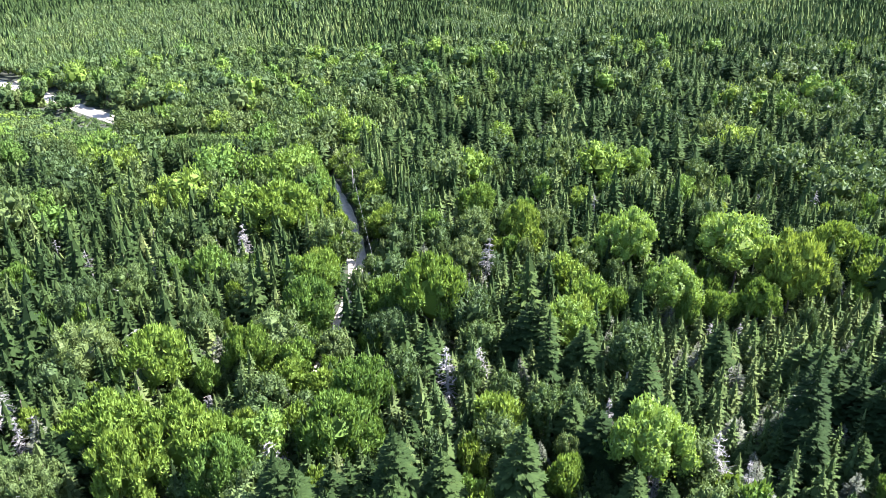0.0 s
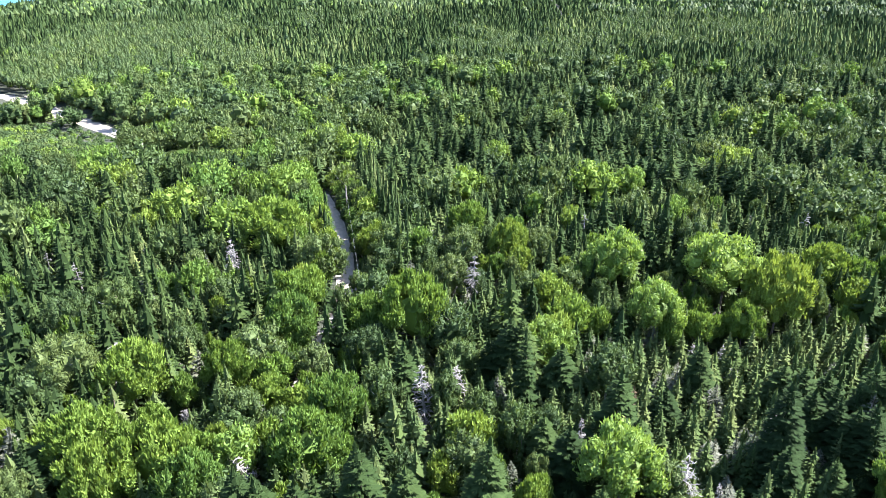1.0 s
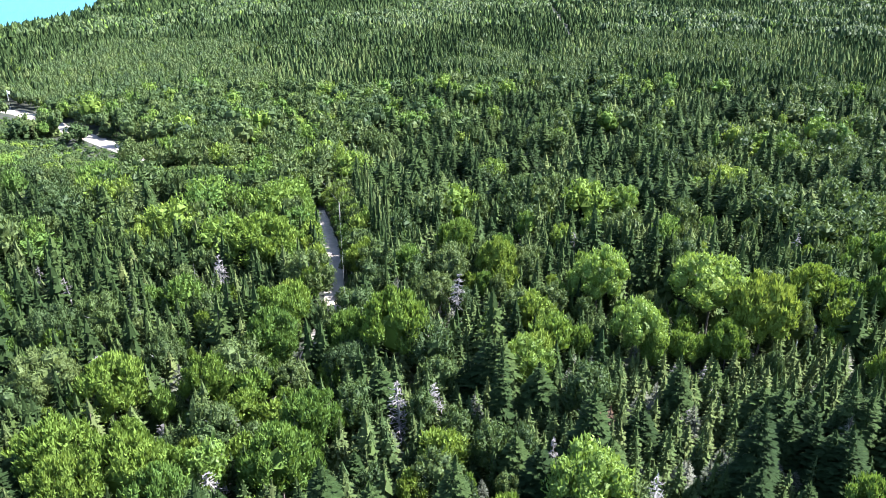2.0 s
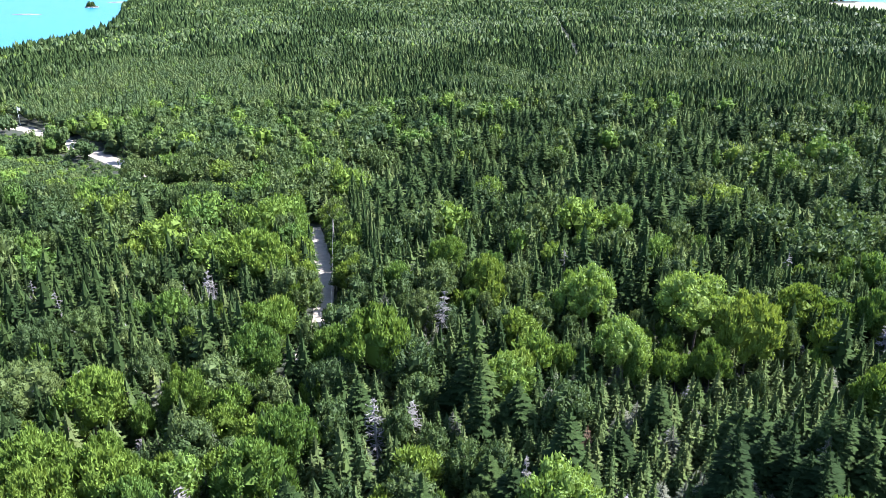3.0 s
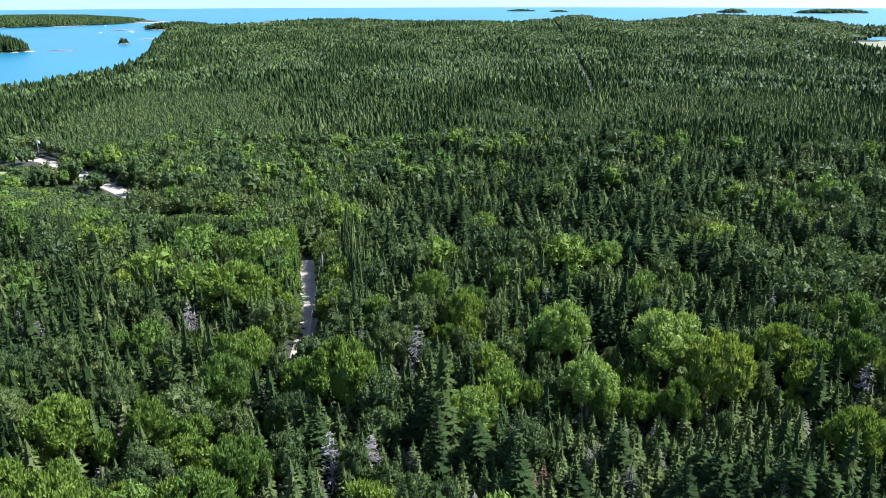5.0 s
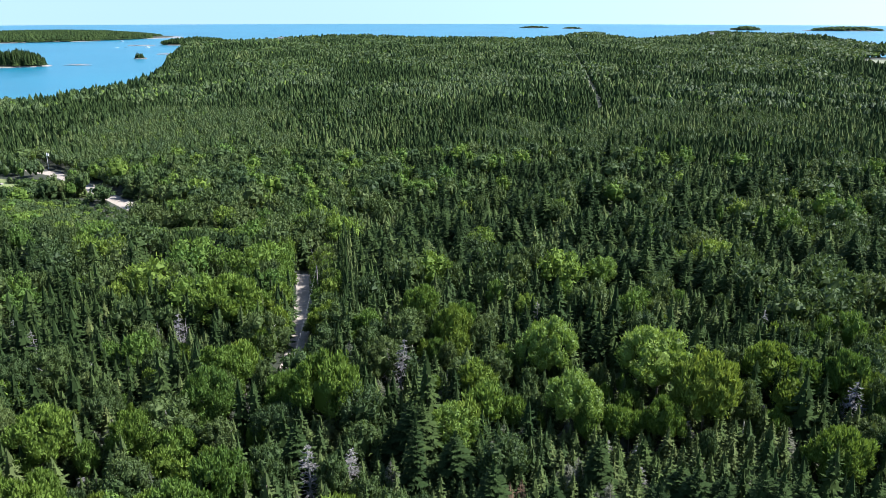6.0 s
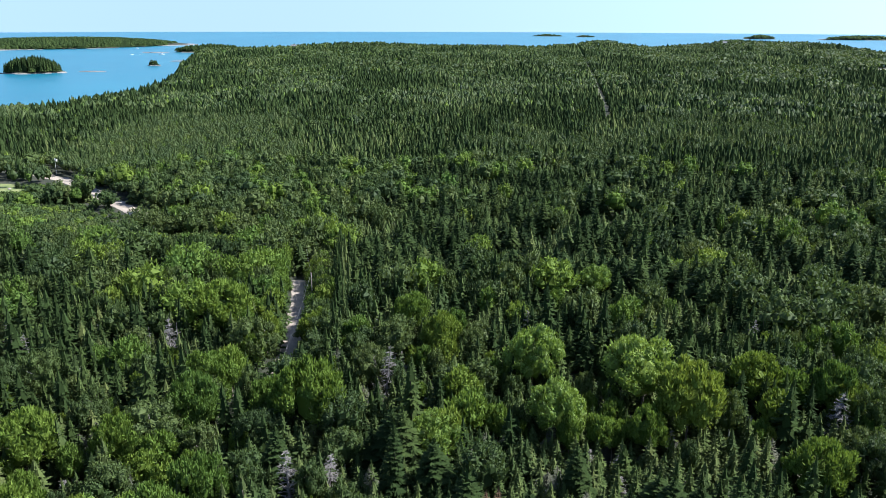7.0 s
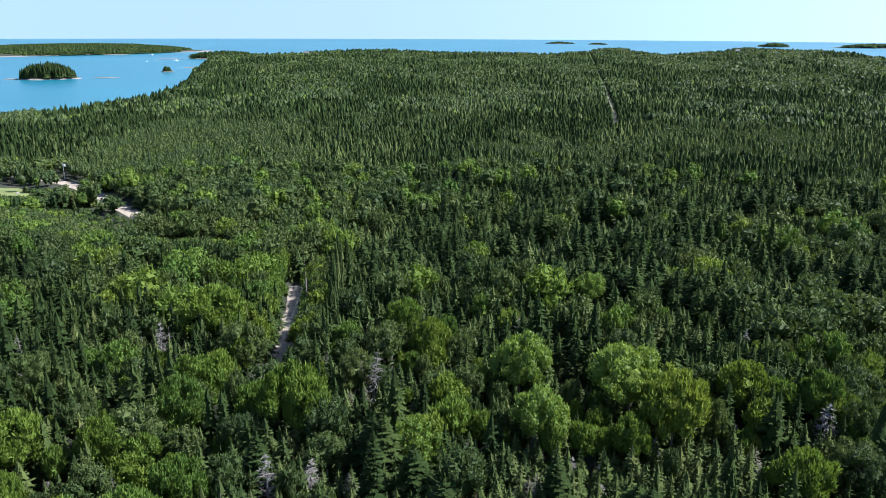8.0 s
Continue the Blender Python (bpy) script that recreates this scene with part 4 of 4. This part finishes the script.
# ---- islands and the land across the water ----
def island(name, label, cx, cy, length, width, top, turn, tree_h, step, seed, kinds=("fir",), rim=3.0):
    """A wooded island with a pale rocky rim: rock and trees under one Empty."""
    root = tagged(new(name), label, "island", "islands off the coast")
    root.matrix_basis = pose(cx, cy, SEA_LEVEL, 0, 0, turn)
    g = np.random.default_rng(seed)
    n, rings = 64, [(1.0, -2.0), (0.97, 0.5), (0.92, 1.4), (0.8, 0.3 * top + 1.5), (0.5, 0.8 * top + 1), (0.02, top + 1)]
    bm = bmesh.new()
    wob = [1 + 0.1 * math.sin(3 * a + seed) + 0.07 * math.sin(7 * a + 2 * seed) + 0.03 * math.sin(15 * a) for a in np.linspace(0, 2 * math.pi, n, endpoint=False)]
    rows = [[bm.verts.new(((length / 2 * f + (rim if f > 0.9 else 0)) * wob[k] * math.cos(2 * math.pi * k / n), (width / 2 * f + (rim if f > 0.9 else 0)) * wob[k] * math.sin(2 * math.pi * k / n), z + g.uniform(-0.3, 0.3))) for k in range(n)] for f, z in rings]
    for a, b in zip(rows, rows[1:]):
        for k in range(n):
            bm.faces.new((a[k], a[(k + 1) % n], b[(k + 1) % n], b[k]))
    me = bpy.data.meshes.new("rock")
    bm.to_mesh(me)
    bm.free()
    me.materials.append(ROCK)
    me.materials.append(SOIL)
    me.polygons.foreach_set("material_index", [0 if i < 2 * n else 1 for i in range(len(me.polygons))])
    part("rock", me, root, "pale rock rim")
    x, y, g = jittered(step, -length / 2, length / 2, -width / 2, width / 2, seed)
    e = np.hypot(x / (length / 2), y / (width / 2))
    keep = e < 0.93
    x, y, e = x[keep], y[keep], e[keep]
    z = np.interp(e, [0, 0.5, 0.8, 0.92], [top + 1, 0.8 * top + 1, 0.3 * top + 1.5, 1.4])
    for kind in kinds:
        pick = g.uniform(0, 1, len(x)) < 1.0 / len(kinds)
        if kind is kinds[-1]:
            pick[:] = True
        sh = cones(900 + seed, 4, 5) if step < 8 else cones(900 + seed, 2, 4)
        q, t = [], []
        for x0, y0, z0 in zip(x[pick], y[pick], z[pick]):
            s = sh[int(g.integers(len(sh)))][0]
            a, k = g.uniform(0, 6.28), g.uniform(0.8, 1.15) * (1.1 - 0.5 * (x0 / (length / 2)) ** 2 - 0.2 * (y0 / (width / 2)) ** 2)
            v = np.stack([s[..., 0] * math.cos(a) - s[..., 1] * math.sin(a), s[..., 0] * math.sin(a) + s[..., 1] * math.cos(a), s[..., 2]], -1) * np.array([step / 1.5, step / 1.5, tree_h / 8.0 * k])
            q.append(v + np.array([x0, y0, z0 - 0.5]))
            t.append(np.full(len(s), g.uniform()))
        x, y, z = x[~pick], y[~pick], z[~pick]
        if q:
            part("woodland", mesh_of_quads("woodland", np.concatenate(q), [WOODS[kind][2]], None, np.concatenate(t)), root)["kind"] = "stuff"
    return root


island("wooded_island", "small island crowded with dark spruces, pale rocky rim", -688, 1010, 78, 48, 5, 24, 17, 3.2, 1, rim=0.6)
island("islet", "tiny rocky islet with a few spruces", -607, 1203, 14, 10, 2, 20, 8, 2.6, 2, rim=3)
island("far_island", "long low wooded island across the bay, pale shore", -1330, 2030, 760, 520, 13, 60, 11, 9, 3, rim=1)
island("far_island", "low wooded island near the horizon", 920, 3400, 130, 60, 8, 0, 9, 12, 4)
island("far_island", "low wooded island near the horizon", 1290, 3330, 300, 90, 8, 0, 10, 13, 5)
island("far_island", "faint low island near the horizon", 45, 3750, 130, 50, 4, 0, 6, 13, 6)
island("far_island", "faint low island near the horizon", 210, 3600, 80, 40, 4, 0, 5, 13, 7)
island("headland", "low wooded headland beyond the bay, dark spruces", -745, 1745, 170, 70, 4, 20, 13, 6.5, 8)


def ledge(x, y, length, width, turn, seed):
    """A low bare rock ledge that just breaks the water."""
    g = np.random.default_rng(seed)
    bm = bmesh.new()
    bmesh.ops.create_icosphere(bm, subdivisions=2, radius=1)
    for v in bm.verts:
        k = 1 + g.uniform(-0.22, 0.22)
        v.co = Vector((v.co.x * length / 2 * k, v.co.y * width / 2 * k, v.co.z * 1.3 * k))
    me = bpy.data.meshes.new("rock_ledge")
    bm.to_mesh(me)
    bm.free()
    me.materials.append(ROCK)
    ob = tagged(new("rock_ledge", me), "low bare rock ledge breaking the water", "rock", "ledges in the bay")
    ob.matrix_basis = pose(x, y, SEA_LEVEL + 0.1, 0, 0, turn)


ledge(-620, 1046, 36, 6, 12, 1)
ledge(-852, 1679, 60, 10, 15, 2)
ledge(-629, 1340, 34, 8, 25, 3)
ledge(-728, 990, 26, 5, 20, 4)


# ---- marsh and pond in the far woods ----
def patch(name, cx, cy, rx, ry, lift, material, label, category, turn=0.0, seed=1, rings=7):
    """A flat, ragged-edged patch that follows the ground."""
    n = 72
    g = np.random.default_rng(seed)
    ph = g.uniform(0, 6.28, 3)
    bm = bmesh.new()
    rows = []
    for i in range(rings + 1):
        f = max(0.02, i / rings)
        row = []
        for k in range(n):
            a = 2 * math.pi * k / n
            w = 1 + 0.12 * math.sin(3 * a + ph[0]) + 0.07 * math.sin(7 * a + ph[1]) + 0.04 * math.sin(13 * a + ph[2])
            u, v = rx * f * w * math.cos(a), ry * f * w * math.sin(a)
            x, y = cx + u * math.cos(turn) - v * math.sin(turn), cy + u * math.sin(turn) + v * math.cos(turn)
            row.append(bm.verts.new((x, y, height(x, y) + lift)))
        rows.append(row)
    for a, b in zip(rows, rows[1:]):
        for k in range(n):
            bm.faces.new((a[k], b[k], b[(k + 1) % n], a[(k + 1) % n]))
    me = bpy.data.meshes.new(name)
    bm.to_mesh(me)
    bm.free()
    me.materials.append(material)
    return tagged(new(name, me), label, category, kind="structure")


patch("marsh", 545, 1000, 94, 172, 0.5, MARSH, "open yellow-green marsh among dark spruces", "marsh", seed=4)
patch("pond", 610, 1200, 80, 70, 0.9, SEA, "small pale pond at the end of the marsh", "water", seed=5)
patch("lawn", -194, 275, 22, 10, 0.12, LAWN, "mown lawn by the gravel road", "lawn", turn=0.1, seed=6)
patch("verge", -166, 303, 9, 3.5, 0.14, LAWN, "strip of dry grass by the road", "lawn", turn=2.6, seed=7)


# ---- poles and cables ----
def utility_pole(x, y, tall, turn, arm=True):
    root = tagged(new("utility_pole"), "weathered wooden utility pole with crossarm" if arm else "plain weathered wooden pole by the road", "utility pole", "utility poles")
    root.matrix_basis = pose(x, y, height(x, y), 0, 0, turn)
    part("pole", mesh_of_quads("pole", tube([(0, 0, -0.5), (0, 0, tall * 0.5), (0, 0, tall)], [0.17, 0.15, 0.11], 10), [POLE_WOOD]), root)
    if arm:
        bm = bmesh.new()
        bmesh.ops.create_cube(bm, size=1, matrix=Matrix.LocRotScale((0, -0.15, tall - 0.35), None, (1.9, 0.1, 0.13)))
        bmesh.ops.bevel(bm, geom=bm.edges[:], offset=0.015, segments=1, affect="EDGES")
        part("crossarm", bm, root, "", POLE_WOOD)
        for k in (-0.85, -0.3, 0.3, 0.85):
            part("insulator", mesh_of_quads("insulator", tube([(k, -0.15, tall - 0.29), (k, -0.15, tall - 0.2), (k, -0.15, tall - 0.19), (k, -0.15, tall - 0.08)], [0.03, 0.035, 0.06, 0.04], 8), [WHITE]), root, "small white insulator")
    return root


def cable(a, b, sag, offset):
    pts = []
    d = Vector(b) - Vector(a)
    side = Vector((d.y, -d.x, 0)).normalized() * offset
    for i in range(25):
        f = i / 24
        pts.append(Vector(a) + d * f + side - Vector((0, 0, 4 * sag * f * (1 - f))))
    tagged(new("overhead_cable", mesh_of_quads("overhead_cable", tube(pts, [0.013] * 25, 5), [WIRE])), "thin grey overhead cable strung between poles", "cable", "cables along the track")


LINE = [(-11.2, 106.5, 6.4), (-19.6, 151.0, 7.4), (-33.5, 190.0, 7.6)]
for x, y, tall in LINE:
    utility_pole(x, y, tall, 14, False)
for (x0, y0, t0), (x1, y1, t1) in zip(LINE, LINE[1:]):
    for off in (0.0,):
        cable((x0, y0, height(x0, y0) + t0 - 0.08), (x1, y1, height(x1, y1) + t1 - 0.08), 0.7, off)
utility_pole(-126.1, 285.5, 9.4, 50, False)
utility_pole(-102.4, 253.0, 8.0, 50, False)


def flagpole(x, y, tall):
    root = tagged(new("flagpole"), "slim white flagpole with a small white flag", "flagpole")
    root.matrix_basis = pose(x, y, height(x, y), 0, 0, 20)
    part("pole", mesh_of_quads("pole", tube([(0, 0, -0.3), (0, 0, tall)], [0.07, 0.05], 8), [WHITE]), root)
    bm = bmesh.new()
    top = [bm.verts.new((0.05 + 1.1 * k / 6, 0.12 * math.sin(k * 1.3), tall - 0.1 - 0.35 * (k / 6) ** 2)) for k in range(7)]
    low = [bm.verts.new((0.05 + 0.9 * k / 6, 0.12 * math.sin(k * 1.3 + 0.5), tall - 1.2 - 0.5 * (k / 6) ** 2)) for k in range(7)]
    for k in range(6):
        bm.faces.new((low[k], low[k + 1], top[k + 1], top[k]))
    part("flag", bm, root, "white cloth flag", WHITE)
    bm = bmesh.new()
    bmesh.ops.create_icosphere(bm, subdivisions=1, radius=0.09, matrix=Matrix.Translation((0, 0, tall + 0.05)))
    part("finial", bm, root, "", WHITE)


flagpole(-187, 310, 7.4)


def boulder(x, y, size, seed):
    g = np.random.default_rng(seed)
    bm = bmesh.new()
    bmesh.ops.create_icosphere(bm, subdivisions=2, radius=size)
    for v in bm.verts:
        v.co *= 1 + g.uniform(-0.16, 0.16)
        v.co.z *= 0.7
    me = bpy.data.meshes.new("boulder")
    bm.to_mesh(me)
    bm.free()
    me.materials.append(ROCK)
    ob = tagged(new("boulder", me), "pale rounded boulder by the road", "boulder", "boulders by the road")
    ob.matrix_basis = pose(x, y, height(x, y) + size * 0.3, 0, 0, seed * 40)


for k, (x, y, s) in enumerate(((-171, 300.5, 0.7), (-168, 298.5, 0.5), (-163, 296, 0.6), (-186, 277, 0.7), (-178, 304, 0.6))):
    boulder(x, y, s, k)


# ---- boats and far houses ----
def boat(x, y, length, turn, cabin):
    root = tagged(new("boat"), "small white boat lying on the bay", "boat", "boats on the bay")
    root.matrix_basis = pose(x, y, SEA_LEVEL, 0, 0, turn)
    bm = bmesh.new()
    rows = []
    for i in range(9):
        f = i / 8
        w = 0.17 * length * math.sin(math.pi * min(1, 0.25 + 0.75 * (1 - f)) * 0.62) if f < 1 else 0.02
        w = max(0.02, 0.16 * length * (1 - f ** 3))
        up = 0.11 * length + 0.05 * length * f * f
        rows.append([bm.verts.new(((f - 0.5) * length, s * w, z)) for s, z in ((-1, up), (-0.8, 0), (0, -0.3), (0.8, 0), (1, up), (0.85, up - 0.1), (-0.85, up - 0.1))])
    for a, b in zip(rows, rows[1:]):
        for k in range(7):
            bm.faces.new((a[k], b[k], b[(k + 1) % 7], a[(k + 1) % 7]))
    bm.faces.new(rows[0])
    part("hull", bm, root, "", WHITE)
    if cabin:
        bm = bmesh.new()
        bmesh.ops.create_cube(bm, size=1, matrix=Matrix.LocRotScale((0.1 * length, 0, 0.22 * length), None, (0.26 * length, 0.2 * length, 0.22 * length)))
        bmesh.ops.bevel(bm, geom=bm.edges[:], offset=0.08, segments=2, affect="EDGES")
        part("cabin", bm, root, "", WHITE)
        bm = bmesh.new()
        bmesh.ops.create_cube(bm, size=1, matrix=Matrix.LocRotScale((0.235 * length, 0, 0.26 * length), None, (0.02, 0.16 * length, 0.08 * length)))
        part("windscreen", bm, root, "dark windscreen", GLASS)


boat(-789, 1587, 11, 30, True)
boat(-838, 1589, 7, 10, False)
boat(-842, 1560, 7, 60, False)
boat(-1020, 1905, 10, 20, True)


def house(x, y, length, width, wall_h, turn):
    root = tagged(new("house"), "small white clapboard house with grey roof among trees", "house", "far houses")
    root.matrix_basis = pose(x, y, height(x, y), 0, 0, turn)
    bm = bmesh.new()
    bmesh.ops.create_cube(bm, size=1, matrix=Matrix.LocRotScale((0, 0, wall_h / 2 - 0.2), None, (length, width, wall_h + 0.4)))
    part("wall", bm, root, "", WHITE)
    bm = bmesh.new()
    o, rise = 0.4, width * 0.4
    a = [bm.verts.new((sx * (length / 2 + o), sy * (width / 2 + o), wall_h + 0.01)) for sx, sy in ((-1, -1), (1, -1), (1, 1), (-1, 1))]
    r = [bm.verts.new((sx * (length / 2 + o), 0, wall_h + rise)) for sx in (-1, 1)]
    for f in ((a[0], a[1], r[1], r[0]), (a[2], a[3], r[0], r[1]), (a[1], a[2], r[1]), (a[3], a[0], r[0]), (a[3], a[2], a[1], a[0])):
        bm.faces.new(f)
    part("roof", bm, root, "grey shingle roof", ROOFING)
    for k in (-0.3, 0.0, 0.3):
        bm = bmesh.new()
        bmesh.ops.create_cube(bm, size=1, matrix=Matrix.LocRotScale((k * length, -width / 2 - 0.02, wall_h * 0.55), None, (1.0, 0.06, 1.3)))
        part("window", bm, root, "dark window pane", GLASS)


house(-481, 1550, 9, 7, 9, 5)
house(450, 1905, 9, 7, 10, -8)
